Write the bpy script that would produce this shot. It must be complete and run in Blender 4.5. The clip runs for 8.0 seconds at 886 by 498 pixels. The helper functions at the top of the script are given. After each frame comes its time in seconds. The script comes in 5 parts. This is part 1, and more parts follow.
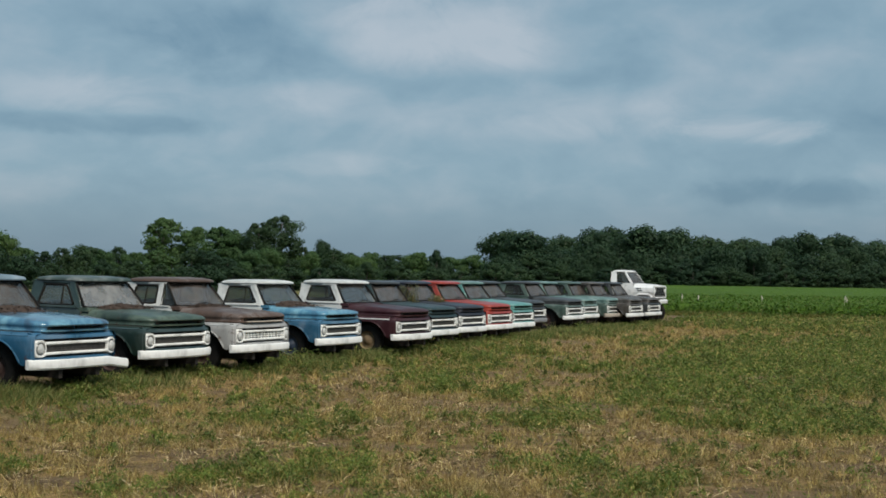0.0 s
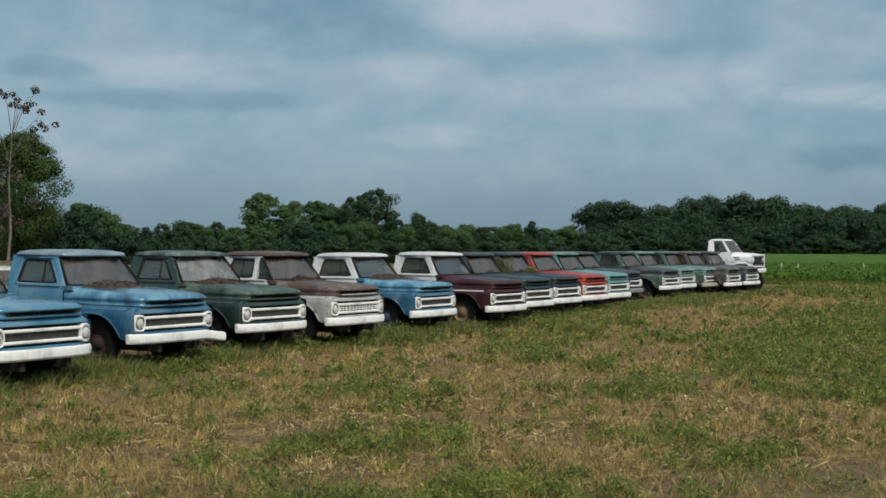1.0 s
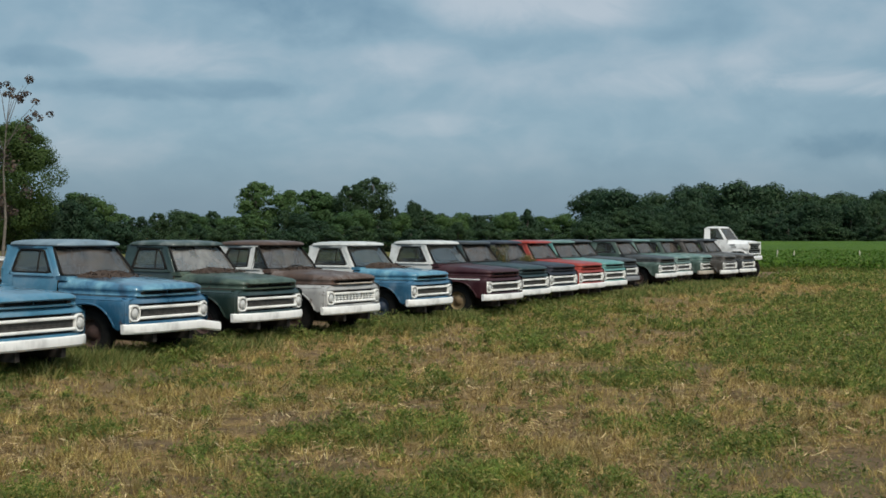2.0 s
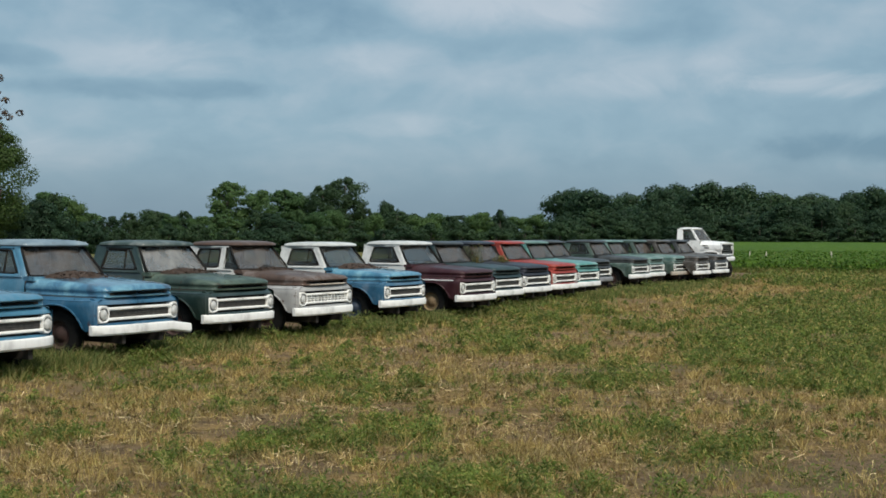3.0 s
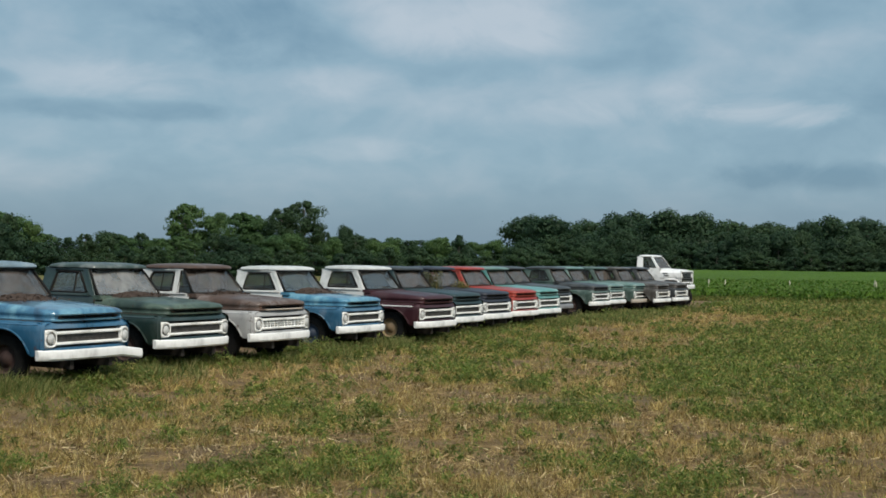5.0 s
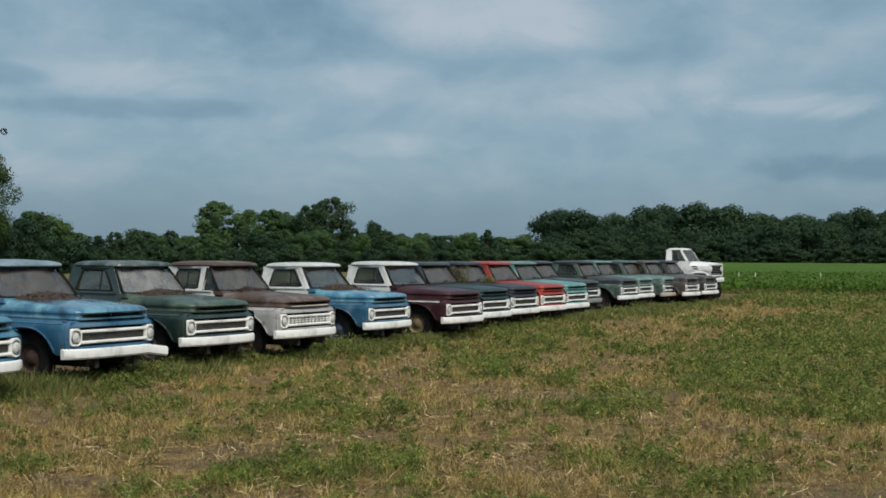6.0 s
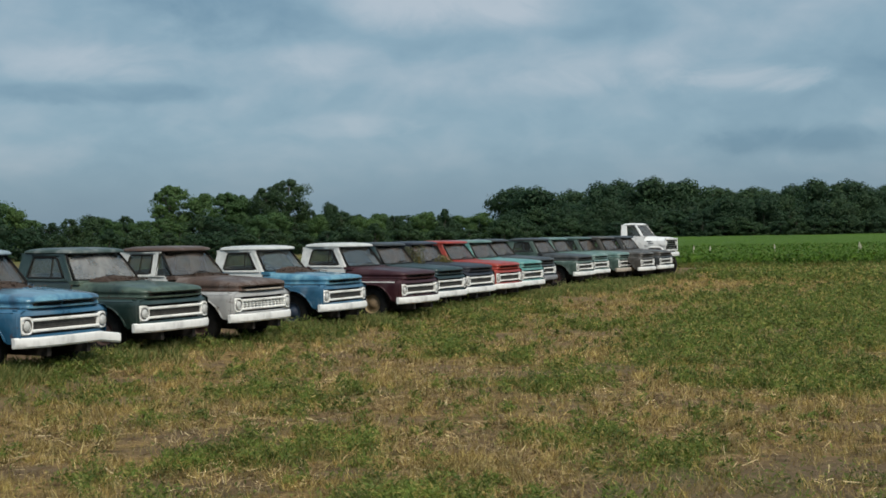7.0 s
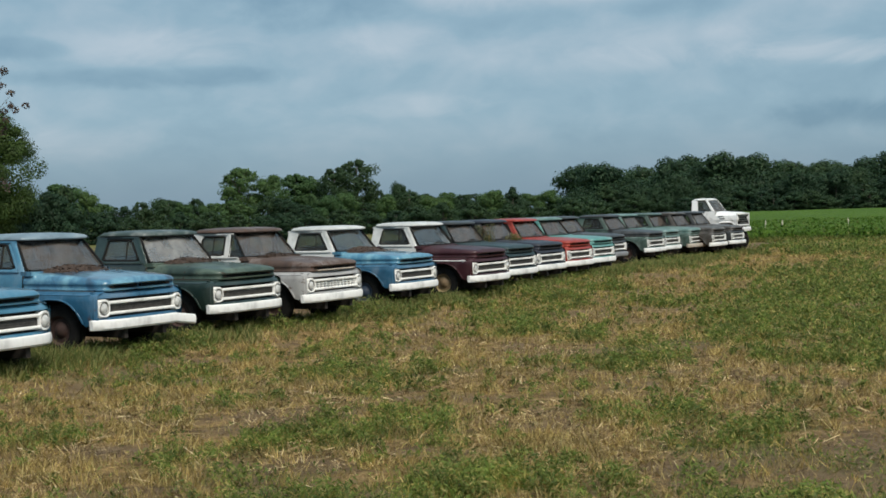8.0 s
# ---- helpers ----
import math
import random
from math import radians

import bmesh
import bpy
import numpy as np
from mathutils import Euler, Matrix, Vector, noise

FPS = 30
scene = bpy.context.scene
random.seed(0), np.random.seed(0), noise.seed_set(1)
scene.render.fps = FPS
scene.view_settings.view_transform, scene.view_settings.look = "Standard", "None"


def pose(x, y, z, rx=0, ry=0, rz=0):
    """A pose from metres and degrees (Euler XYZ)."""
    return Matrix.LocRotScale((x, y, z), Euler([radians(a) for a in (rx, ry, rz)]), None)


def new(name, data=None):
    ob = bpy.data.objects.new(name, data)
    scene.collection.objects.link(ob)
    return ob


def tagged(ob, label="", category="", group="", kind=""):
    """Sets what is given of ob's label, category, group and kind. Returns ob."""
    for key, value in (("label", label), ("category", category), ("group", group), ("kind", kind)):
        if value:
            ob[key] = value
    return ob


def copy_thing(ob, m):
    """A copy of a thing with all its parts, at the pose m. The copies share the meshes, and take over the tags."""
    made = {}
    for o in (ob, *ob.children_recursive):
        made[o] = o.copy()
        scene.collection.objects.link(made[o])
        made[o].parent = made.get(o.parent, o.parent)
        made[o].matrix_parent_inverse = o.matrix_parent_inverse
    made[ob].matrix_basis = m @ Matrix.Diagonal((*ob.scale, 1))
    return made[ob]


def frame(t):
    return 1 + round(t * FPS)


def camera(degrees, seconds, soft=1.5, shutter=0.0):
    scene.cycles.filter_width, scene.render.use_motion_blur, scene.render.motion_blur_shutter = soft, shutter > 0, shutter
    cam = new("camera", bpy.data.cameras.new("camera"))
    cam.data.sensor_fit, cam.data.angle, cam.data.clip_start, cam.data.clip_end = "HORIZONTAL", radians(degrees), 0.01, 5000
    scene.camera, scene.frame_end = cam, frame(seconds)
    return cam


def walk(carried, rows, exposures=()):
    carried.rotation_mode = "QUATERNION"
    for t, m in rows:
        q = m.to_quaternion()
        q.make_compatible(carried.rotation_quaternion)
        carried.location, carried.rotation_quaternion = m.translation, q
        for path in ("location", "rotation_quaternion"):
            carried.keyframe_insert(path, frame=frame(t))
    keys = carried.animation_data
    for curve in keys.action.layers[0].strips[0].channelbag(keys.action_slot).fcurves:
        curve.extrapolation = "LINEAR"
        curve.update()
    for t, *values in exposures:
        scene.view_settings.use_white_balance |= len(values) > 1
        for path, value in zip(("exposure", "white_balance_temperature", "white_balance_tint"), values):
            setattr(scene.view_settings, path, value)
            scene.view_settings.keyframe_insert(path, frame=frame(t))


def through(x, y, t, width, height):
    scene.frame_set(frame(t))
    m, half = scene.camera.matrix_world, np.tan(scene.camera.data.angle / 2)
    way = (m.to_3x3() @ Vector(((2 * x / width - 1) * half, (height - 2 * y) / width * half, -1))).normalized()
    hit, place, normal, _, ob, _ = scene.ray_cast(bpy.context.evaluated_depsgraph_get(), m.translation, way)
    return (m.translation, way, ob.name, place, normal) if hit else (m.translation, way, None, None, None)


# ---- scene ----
cam = camera(34.8, 8.0, soft=1.7)
PATH = [
    (0.0, pose(0.000, 0.000, 1.980, 91.100, -0.890, -0.000)),
    (0.2, pose(0.012, 0.010, 1.980, 90.885, -0.727, 1.645)),
    (0.5, pose(0.031, 0.024, 1.981, 90.504, -0.503, 3.317)),
    (0.7, pose(0.033, 0.033, 1.980, 90.239, -0.442, 3.811)),
    (1.0, pose(0.036, 0.046, 1.979, 89.915, -0.236, 3.873)),
    (1.2, pose(0.035, 0.063, 1.980, 89.730, -0.168, 3.912)),
    (2.3, pose(0.027, 0.157, 1.984, 89.439, 0.030, 3.482)),
    (2.5, pose(0.026, 0.174, 1.985, 89.454, 0.028, 3.242)),
    (3.0, pose(0.003, 0.340, 1.986, 89.459, -0.135, 2.593)),
    (3.5, pose(-0.026, 0.510, 1.984, 89.493, -0.340, 1.898)),
    (4.0, pose(-0.057, 0.662, 1.990, 89.515, -0.500, 1.229)),
    (4.5, pose(-0.074, 0.787, 1.994, 89.634, -0.635, 0.709)),
    (4.7, pose(-0.063, 0.815, 1.994, 90.026, -0.686, 0.680)),
    (5.8, pose(-0.003, 0.972, 1.997, 90.762, -0.540, 2.133)),
    (6.0, pose(0.008, 1.000, 1.997, 90.273, -0.246, 2.089)),
    (6.5, pose(0.036, 1.018, 2.000, 89.896, 0.298, 1.145)),
    (7.0, pose(0.085, 1.005, 2.001, 89.433, 0.948, 0.378)),
    (7.5, pose(0.086, 1.005, 1.998, 88.865, 1.483, 0.327)),
    (8.0, pose(0.031, 1.041, 1.995, 88.630, 1.744, 3.123)),
]
EXPOSURE = [(0.0, 0.02), (1.0, 0.03), (2.5, 0.13), (3.5, 0.18), (4.5, 0.20), (6.0, 0.01), (7.0, 0.05), (8.0, 0.20)]
walk(cam, PATH, EXPOSURE)

# ---- sky and sun: a bright overcast afternoon ----
SUN_ELEV, SUN_AZ = 50.0, 148.0


def make_world():
    w = bpy.data.worlds.new("overcast_sky")
    scene.world = w
    w.use_nodes = True
    nt = w.node_tree
    nt.nodes.clear()
    n = nt.nodes.new
    L = nt.links.new
    out = n("ShaderNodeOutputWorld")
    sky = n("ShaderNodeTexSky")
    sky.sky_type = "NISHITA"
    sky.sun_disc = False
    sky.sun_elevation = radians(SUN_ELEV)
    sky.sun_rotation = radians(SUN_AZ)
    bg_sky = n("ShaderNodeBackground")
    bg_sky.inputs["Strength"].default_value = 0.08
    L(sky.outputs[0], bg_sky.inputs["Color"])
    tc = n("ShaderNodeTexCoord")
    sep = n("ShaderNodeSeparateXYZ")
    L(tc.outputs["Generated"], sep.inputs[0])

    def m(op, a, b=None, clamp=False):
        k = n("ShaderNodeMath")
        k.operation = op
        k.use_clamp = clamp
        for i, v in enumerate((a, b)):
            if v is None:
                continue
            if isinstance(v, (int, float)):
                k.inputs[i].default_value = v
            else:
                L(v, k.inputs[i])
        return k.outputs[0]

    def clouds(scale, tall, detail, off, rough=0.55, warp=0.3):
        """Cloud noise that lies in level layers: stretched along the horizon."""
        mp = n("ShaderNodeMapping")
        mp.inputs["Scale"].default_value = (1, 1, tall)
        mp.inputs["Location"].default_value = (off, off * 0.7, off * 0.3)
        L(tc.outputs["Generated"], mp.inputs[0])
        t = n("ShaderNodeTexNoise")
        t.inputs["Scale"].default_value = scale
        t.inputs["Detail"].default_value = detail
        t.inputs["Roughness"].default_value = rough
        t.inputs["Distortion"].default_value = warp
        L(mp.outputs[0], t.inputs["Vector"])
        return t.outputs["Fac"]

    broad = clouds(5.0, 2.2, 5, 3.3, 0.5, 0.4)
    layers = clouds(11.0, 2.0, 6, 9.1, 0.5, 0.5)
    wisps = clouds(22.0, 1.7, 5, 5.7, 0.5, 0.4)
    both = m("ADD", m("ADD", m("MULTIPLY", broad, 0.20), 0.165), m("ADD", m("MULTIPLY", layers, 0.28), m("MULTIPLY", wisps, 0.20)))
    # cloud banks and bluer gaps: bearing, height, half-width, half-height, weight
    jit = m("ADD", m("MULTIPLY", m("SUBTRACT", clouds(13.0, 1.8, 6, 1.7, 0.6, 0.8), 0.5), 5.0), m("MULTIPLY", m("SUBTRACT", wisps, 0.5), 1.6))
    ahead = m("GREATER_THAN", sep.outputs["Y"], 0.0)
    for bx, bz, hx, hz, wt in ((0.005, 0.170, 0.075, 0.026, 0.15), (0.00, 0.135, 0.07, 0.013, -0.05), (-0.095, 0.120, 0.040, 0.013, 0.11), (-0.25, 0.122, 0.075, 0.013, 0.11),
                               (0.205, 0.105, 0.042, 0.009, 0.16), (0.13, 0.116, 0.065, 0.016, 0.10), (-0.075, 0.078, 0.050, 0.008, 0.07), (-0.245, 0.101, 0.095, 0.006, -0.09),
                               (-0.335, 0.120, 0.03, 0.007, -0.12), (0.235, 0.061, 0.065, 0.009, -0.14), (0.237, 0.047, 0.03, 0.008, 0.07), (-0.145, 0.155, 0.055, 0.026, -0.09),
                               (0.115, 0.152, 0.045, 0.022, -0.05), (0.245, 0.145, 0.07, 0.018, 0.04), (-0.31, 0.056, 0.06, 0.012, 0.09), (0.05, 0.105, 0.06, 0.010, 0.06), (-0.40, 0.09, 0.05, 0.02, 0.06)):
        dx = m("DIVIDE", m("SUBTRACT", sep.outputs["X"], bx), hx)
        dz = m("DIVIDE", m("SUBTRACT", sep.outputs["Z"], bz), hz)
        r2 = m("ADD", m("ADD", m("MULTIPLY", dx, dx), m("MULTIPLY", dz, dz)), jit)
        fall = m("DIVIDE", 1.0, m("ADD", 1.0, m("POWER", 2.718, m("MULTIPLY", m("SUBTRACT", r2, 0.8), 2.6))))
        both = m("ADD", both, m("MULTIPLY", m("MULTIPLY", fall, ahead), wt * 1.1))
    ramp = n("ShaderNodeValToRGB")
    e = ramp.color_ramp.elements
    e[0].position, e[0].color = 0.34, (0.148, 0.268, 0.368, 1)
    e[1].position, e[1].color = 0.70, (0.445, 0.522, 0.592, 1)
    mid = ramp.color_ramp.elements.new(0.5)
    mid.color = (0.248, 0.380, 0.474, 1)
    L(both, ramp.inputs[0])
    # the lower sky is a flat blue-grey haze
    low = n("ShaderNodeMapRange")
    L(sep.outputs["Z"], low.inputs["Value"])
    low.inputs["From Min"].default_value = 0.0
    low.inputs["From Max"].default_value = 0.08
    low.interpolation_type = "SMOOTHSTEP"
    mix = n("ShaderNodeMix")
    mix.data_type = "RGBA"
    L(low.outputs[0], mix.inputs["Factor"])
    mix.inputs["A"].default_value = (0.168, 0.262, 0.345, 1)
    L(ramp.outputs[0], mix.inputs["B"])
    bg_cloud = n("ShaderNodeBackground")
    L(mix.outputs["Result"], bg_cloud.inputs["Color"])
    bg_cloud.inputs["Strength"].default_value = 1.0
    ms = n("ShaderNodeMixShader")
    ms.inputs[0].default_value = 0.88
    L(bg_sky.outputs[0], ms.inputs[1])
    L(bg_cloud.outputs[0], ms.inputs[2])
    L(ms.outputs[0], out.inputs[0])


make_world()
sun_data = bpy.data.lights.new("sun", "SUN")
sun_data.energy = 3.6
sun_data.angle = radians(24)
sun_data.color = (1.0, 0.93, 0.82)
sun = new("sun", sun_data)
sun.matrix_world = pose(0, 0, 40, 90 - SUN_ELEV, 0, 180 - SUN_AZ)

# ---- materials ----
MATS = {}


def nodes_of(name):
    mat = bpy.data.materials.new(name)
    mat.use_nodes = True
    nt = mat.node_tree
    return mat, nt, nt.nodes["Principled BSDF"]


def noise_of(nt, scale, detail=4, rough=0.55, coord="Object", dist=0.0, stretch=None):
    tc = nt.nodes.new("ShaderNodeTexCoord")
    t = nt.nodes.new("ShaderNodeTexNoise")
    t.inputs["Scale"].default_value = scale
    t.inputs["Detail"].default_value = detail
    t.inputs["Roughness"].default_value = rough
    t.inputs["Distortion"].default_value = dist
    src = tc.outputs[coord]
    if stretch:
        mp = nt.nodes.new("ShaderNodeMapping")
        mp.inputs["Scale"].default_value = stretch
        nt.links.new(src, mp.inputs[0])
        src = mp.outputs[0]
    nt.links.new(src, t.inputs["Vector"])
    return t.outputs["Fac"]


def ramp_of(nt, fac, stops):
    r = nt.nodes.new("ShaderNodeValToRGB")
    el = r.color_ramp.elements
    while len(el) < len(stops):
        el.new(0.5)
    for e, (p, c) in zip(el, stops):
        e.position = p
        e.color = (*c, 1) if len(c) == 3 else c
    nt.links.new(fac, r.inputs[0])
    return r.outputs[0]


def mix_of(nt, fac, a, b, mode="MIX"):
    k = nt.nodes.new("ShaderNodeMix")
    k.data_type = "RGBA"
    k.blend_type = mode
    for sock, v in (("Factor", fac), ("A", a), ("B", b)):
        if isinstance(v, (int, float)):
            k.inputs[sock].default_value = v
        elif isinstance(v, tuple):
            k.inputs[sock].default_value = (*v, 1) if len(v) == 3 else v
        else:
            nt.links.new(v, k.inputs[sock])
    return k.outputs["Result"]


def bump_of(nt, bsdf, height, strength=0.3, dist=0.01):
    b = nt.nodes.new("ShaderNodeBump")
    b.inputs["Strength"].default_value = strength
    b.inputs["Distance"].default_value = dist
    nt.links.new(height, b.inputs["Height"])
    nt.links.new(b.outputs[0], bsdf.inputs["Normal"])


def scaled(c, k):
    return tuple(min(1.0, v * k) for v in c)


def paint(name, color, rust=0.3, gloss=0.35, fade=0.25, rust_color=(0.09, 0.042, 0.026), seed=0.0, stain=None, bleach=None):
    """Old sun-faded enamel with rust coming through and dust on it."""
    key = ("paint", name)
    if key in MATS:
        return MATS[key]
    mat, nt, b = nodes_of(name)
    pale = tuple(v * (1 - fade) + fade * (0.35 + 0.5 * v) for v in color)
    big = noise_of(nt, 1.5 + seed * 0.05, 6, 0.62, dist=0.5)
    base = ramp_of(nt, big, [(0.34, stain or scaled(color, 0.65)), (0.48, color), (0.64, bleach or pale)])
    streaks = noise_of(nt, 5.0, 4, 0.6, stretch=(6.0, 6.0, 0.7))
    base = mix_of(nt, ramp_of(nt, streaks, [(0.48, (0, 0, 0)), (0.78, (0.28, 0.28, 0.28))]), base, scaled(color, 0.6))
    patch = noise_of(nt, 3.1 + seed, 8, 0.68, dist=0.6)
    hi = 0.76 - 0.36 * rust
    mask = ramp_of(nt, patch, [(hi - 0.03, (0, 0, 0)), (hi + 0.06, (1, 1, 1))])
    grain = noise_of(nt, 60, 4, 0.7)
    rusty = ramp_of(nt, grain, [(0.3, scaled(rust_color, 0.6)), (0.55, rust_color), (0.8, scaled(rust_color, 1.8))])
    nt.links.new(mix_of(nt, mask, base, rusty), b.inputs["Base Color"])
    b.inputs["Coat Weight"].default_value = 1.0 if gloss < 0.3 else 0.25
    b.inputs["Coat Roughness"].default_value = 0.14
    b.inputs["Specular IOR Level"].default_value = 0.35
    rgh = ramp_of(nt, big, [(0.3, (gloss,) * 3), (0.75, (gloss + 0.22,) * 3)])
    nt.links.new(mix_of(nt, mask, rgh, (0.9, 0.9, 0.9)), b.inputs["Roughness"])
    bump_of(nt, b, patch, 0.12, 0.004)
    MATS[key] = mat
    return mat


def plain(name, c0, c1, rough=0.6, metal=0.0, scale=12.0, bump=0.1, spec=None):
    key = ("plain", name)
    if key in MATS:
        return MATS[key]
    mat, nt, b = nodes_of(name)
    f = noise_of(nt, scale, 5, 0.65, dist=0.2)
    nt.links.new(ramp_of(nt, f, [(0.32, c0), (0.70, c1)]), b.inputs["Base Color"])
    b.inputs["Roughness"].default_value = rough
    b.inputs["Metallic"].default_value = metal
    if spec is not None:
        b.inputs["Specular IOR Level"].default_value = spec
    if bump:
        bump_of(nt, b, noise_of(nt, scale * 6, 3), bump, 0.005)
    MATS[key] = mat
    return mat


def dirty_glass(name, dirt=0.5, tone=(0.16, 0.17, 0.17), clarity=0.58):
    key = ("glass", name)
    if key in MATS:
        return MATS[key]
    mat = bpy.data.materials.new(name)
    mat.use_nodes = True
    nt = mat.node_tree
    nt.nodes.clear()
    out = nt.nodes.new("ShaderNodeOutputMaterial")
    clear = nt.nodes.new("ShaderNodeBsdfTransparent")
    clear.inputs[0].default_value = (clarity, clarity * 1.03, clarity, 1)
    gloss = nt.nodes.new("ShaderNodeBsdfGlossy")
    gloss.inputs["Roughness"].default_value = 0.06
    fr = nt.nodes.new("ShaderNodeFresnel")
    fr.inputs[0].default_value = 1.52
    dust = nt.nodes.new("ShaderNodeBsdfDiffuse")
    f = noise_of(nt, 3.0, 6, 0.65, dist=0.5)
    nt.links.new(ramp_of(nt, f, [(0.3, scaled(tone, 0.7)), (0.7, scaled(tone, 1.5))]), dust.inputs[0])
    m1 = nt.nodes.new("ShaderNodeMixShader")
    dull = nt.nodes.new("ShaderNodeMath")
    dull.operation = "MULTIPLY"
    dull.inputs[1].default_value = 0.5
    nt.links.new(fr.outputs[0], dull.inputs[0])
    nt.links.new(dull.outputs[0], m1.inputs[0])
    nt.links.new(clear.outputs[0], m1.inputs[1])
    nt.links.new(gloss.outputs[0], m1.inputs[2])
    m2 = nt.nodes.new("ShaderNodeMixShader")
    g = noise_of(nt, 2.2, 5, 0.6)
    nt.links.new(ramp_of(nt, g, [(0.3, (dirt * 0.6,) * 3), (0.7, (min(1.0, dirt * 1.4),) * 3)]), m2.inputs[0])
    nt.links.new(m1.outputs[0], m2.inputs[1])
    nt.links.new(dust.outputs[0], m2.inputs[2])
    nt.links.new(m2.outputs[0], out.inputs[0])
    MATS[key] = mat
    return mat


def leafy(name, stops, rough=0.6, through=0.25, patch=None, swing=0.22):
    """Foliage that varies from leaf to leaf and lets some light through."""
    key = ("leaf", name)
    if key in MATS:
        return MATS[key]
    mat, nt, b = nodes_of(name)
    geo = nt.nodes.new("ShaderNodeNewGeometry")
    col = ramp_of(nt, geo.outputs["Random Per Island"], stops)
    info = nt.nodes.new("ShaderNodeObjectInfo")
    tint = ramp_of(nt, info.outputs["Random"], [(0.0, (0.72, 0.80, 0.85)), (1.0, (1.15, 1.08, 0.95))])
    col = mix_of(nt, 1.0, col, tint, "MULTIPLY")
    if patch:
        f = noise_of(nt, patch, 3, 0.6)
        col = mix_of(nt, 1.0, col, ramp_of(nt, f, [(0.34, (1 - swing, 1 - 0.95 * swing, 1 - 0.95 * swing)), (0.66, (1 + 0.9 * swing, 1 + 0.8 * swing, 1 + 0.5 * swing))]), "MULTIPLY")
    nt.links.new(col, b.inputs["Base Color"])
    b.inputs["Roughness"].default_value = rough
    b.inputs["Specular IOR Level"].default_value = 0.25
    if through:
        tr = nt.nodes.new("ShaderNodeBsdfTranslucent")
        nt.links.new(col, tr.inputs[0])
        ms = nt.nodes.new("ShaderNodeMixShader")
        ms.inputs[0].default_value = through
        nt.links.new(b.outputs[0], ms.inputs[1])
        nt.links.new(tr.outputs[0], ms.inputs[2])
        nt.links.new(ms.outputs[0], nt.nodes["Material Output"].inputs[0])
    MATS[key] = mat
    return mat


M_RUBBER = plain("old_rubber", (0.008, 0.008, 0.008), (0.018, 0.017, 0.016), 0.9, spec=0.2)
M_DARK = plain("grimy_chassis", (0.010, 0.009, 0.008), (0.035, 0.026, 0.020), 0.9)
M_SEAT = plain("cracked_vinyl", (0.03, 0.028, 0.026), (0.09, 0.08, 0.07), 0.6)
M_TRIM = plain("black_gasket", (0.008, 0.008, 0.008), (0.018, 0.017, 0.016), 0.75, spec=0.15)
M_WHITE = paint("white_bumper_enamel", (0.80, 0.80, 0.78), 0.12, 0.35, 0.1)
M_CREAM = paint("cream_grille_enamel", (0.80, 0.80, 0.77), 0.14, 0.4, 0.1)
M_STEEL = plain("dull_chrome", (0.30, 0.30, 0.29), (0.55, 0.55, 0.53), 0.35, 0.9)
M_LENS = plain("clouded_lens", (0.42, 0.43, 0.42), (0.66, 0.66, 0.64), 0.15, 0.0, 20, 0.0)
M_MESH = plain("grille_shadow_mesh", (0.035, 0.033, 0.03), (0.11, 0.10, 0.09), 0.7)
M_GLASS_DARK = dirty_glass("dark_windscreen", 0.22, (0.10, 0.10, 0.095))
M_GLASS_PALE = dirty_glass("pale_streaked_windscreen", 0.46, (0.27, 0.27, 0.265))
M_GLASS = dirty_glass("dusty_windscreen", 0.42, (0.130, 0.112, 0.100), 0.5)
M_SIDE = dirty_glass("side_glass", 0.09, (0.12, 0.12, 0.115), 0.80)
M_BARK = plain("bark", (0.05, 0.042, 0.035), (0.14, 0.125, 0.105), 0.9, 0, 4.0, 0.5)
M_PALEBARK = plain("pale_bark", (0.085, 0.074, 0.062), (0.20, 0.175, 0.145), 0.9, 0, 5.0, 0.4)
M_LITTER = plain("leaf_litter", (0.022, 0.014, 0.010), (0.080, 0.050, 0.035), 0.95, 0, 25, 0.6)

# ---- mesh helpers ----
def part(name, bm, mat, parent=None, label="", smooth=30.0):
    me = bpy.data.meshes.new(name)
    bmesh.ops.recalc_face_normals(bm, faces=bm.faces)
    for f in bm.faces:
        f.smooth = smooth > 0
    if smooth > 0:
        lim = radians(smooth)
        for e in bm.edges:
            if len(e.link_faces) == 2 and e.calc_face_angle(0) > lim:
                e.smooth = False
    bm.to_mesh(me)
    bm.free()
    me.materials.append(mat)
    ob = new(name, me)
    ob.parent = parent
    if label:
        ob["label"] = label
    return ob


def empty(name, m=None):
    ob = new(name)
    ob.empty_display_size = 0.2
    if m is not None:
        ob.matrix_world = m
    return ob


def loft(bm, rings, close=False, caps=False):
    """Skins a list of equal rows of points."""
    vs = [[bm.verts.new(p) for p in r] for r in rings]
    n = len(rings[0])
    for a, b in zip(vs, vs[1:]):
        for i in range(n if close else n - 1):
            j = (i + 1) % n
            try:
                bm.faces.new((a[i], a[j], b[j], b[i]))
            except ValueError:
                pass
    if caps:
        bm.faces.new(vs[0])
        bm.faces.new(list(reversed(vs[-1])))
    return vs


def box(bm, x0, x1, y0, y1, z0, z1, bevel=0.0):
    r = bmesh.ops.create_cube(bm, size=1.0)
    for v in r["verts"]:
        v.co = Vector((x0 + (v.co.x + 0.5) * (x1 - x0), y0 + (v.co.y + 0.5) * (y1 - y0), z0 + (v.co.z + 0.5) * (z1 - z0)))
    if bevel:
        es = {e for v in r["verts"] for e in v.link_edges}
        bmesh.ops.bevel(bm, geom=list(es), offset=bevel, segments=2, affect="EDGES", profile=0.5)


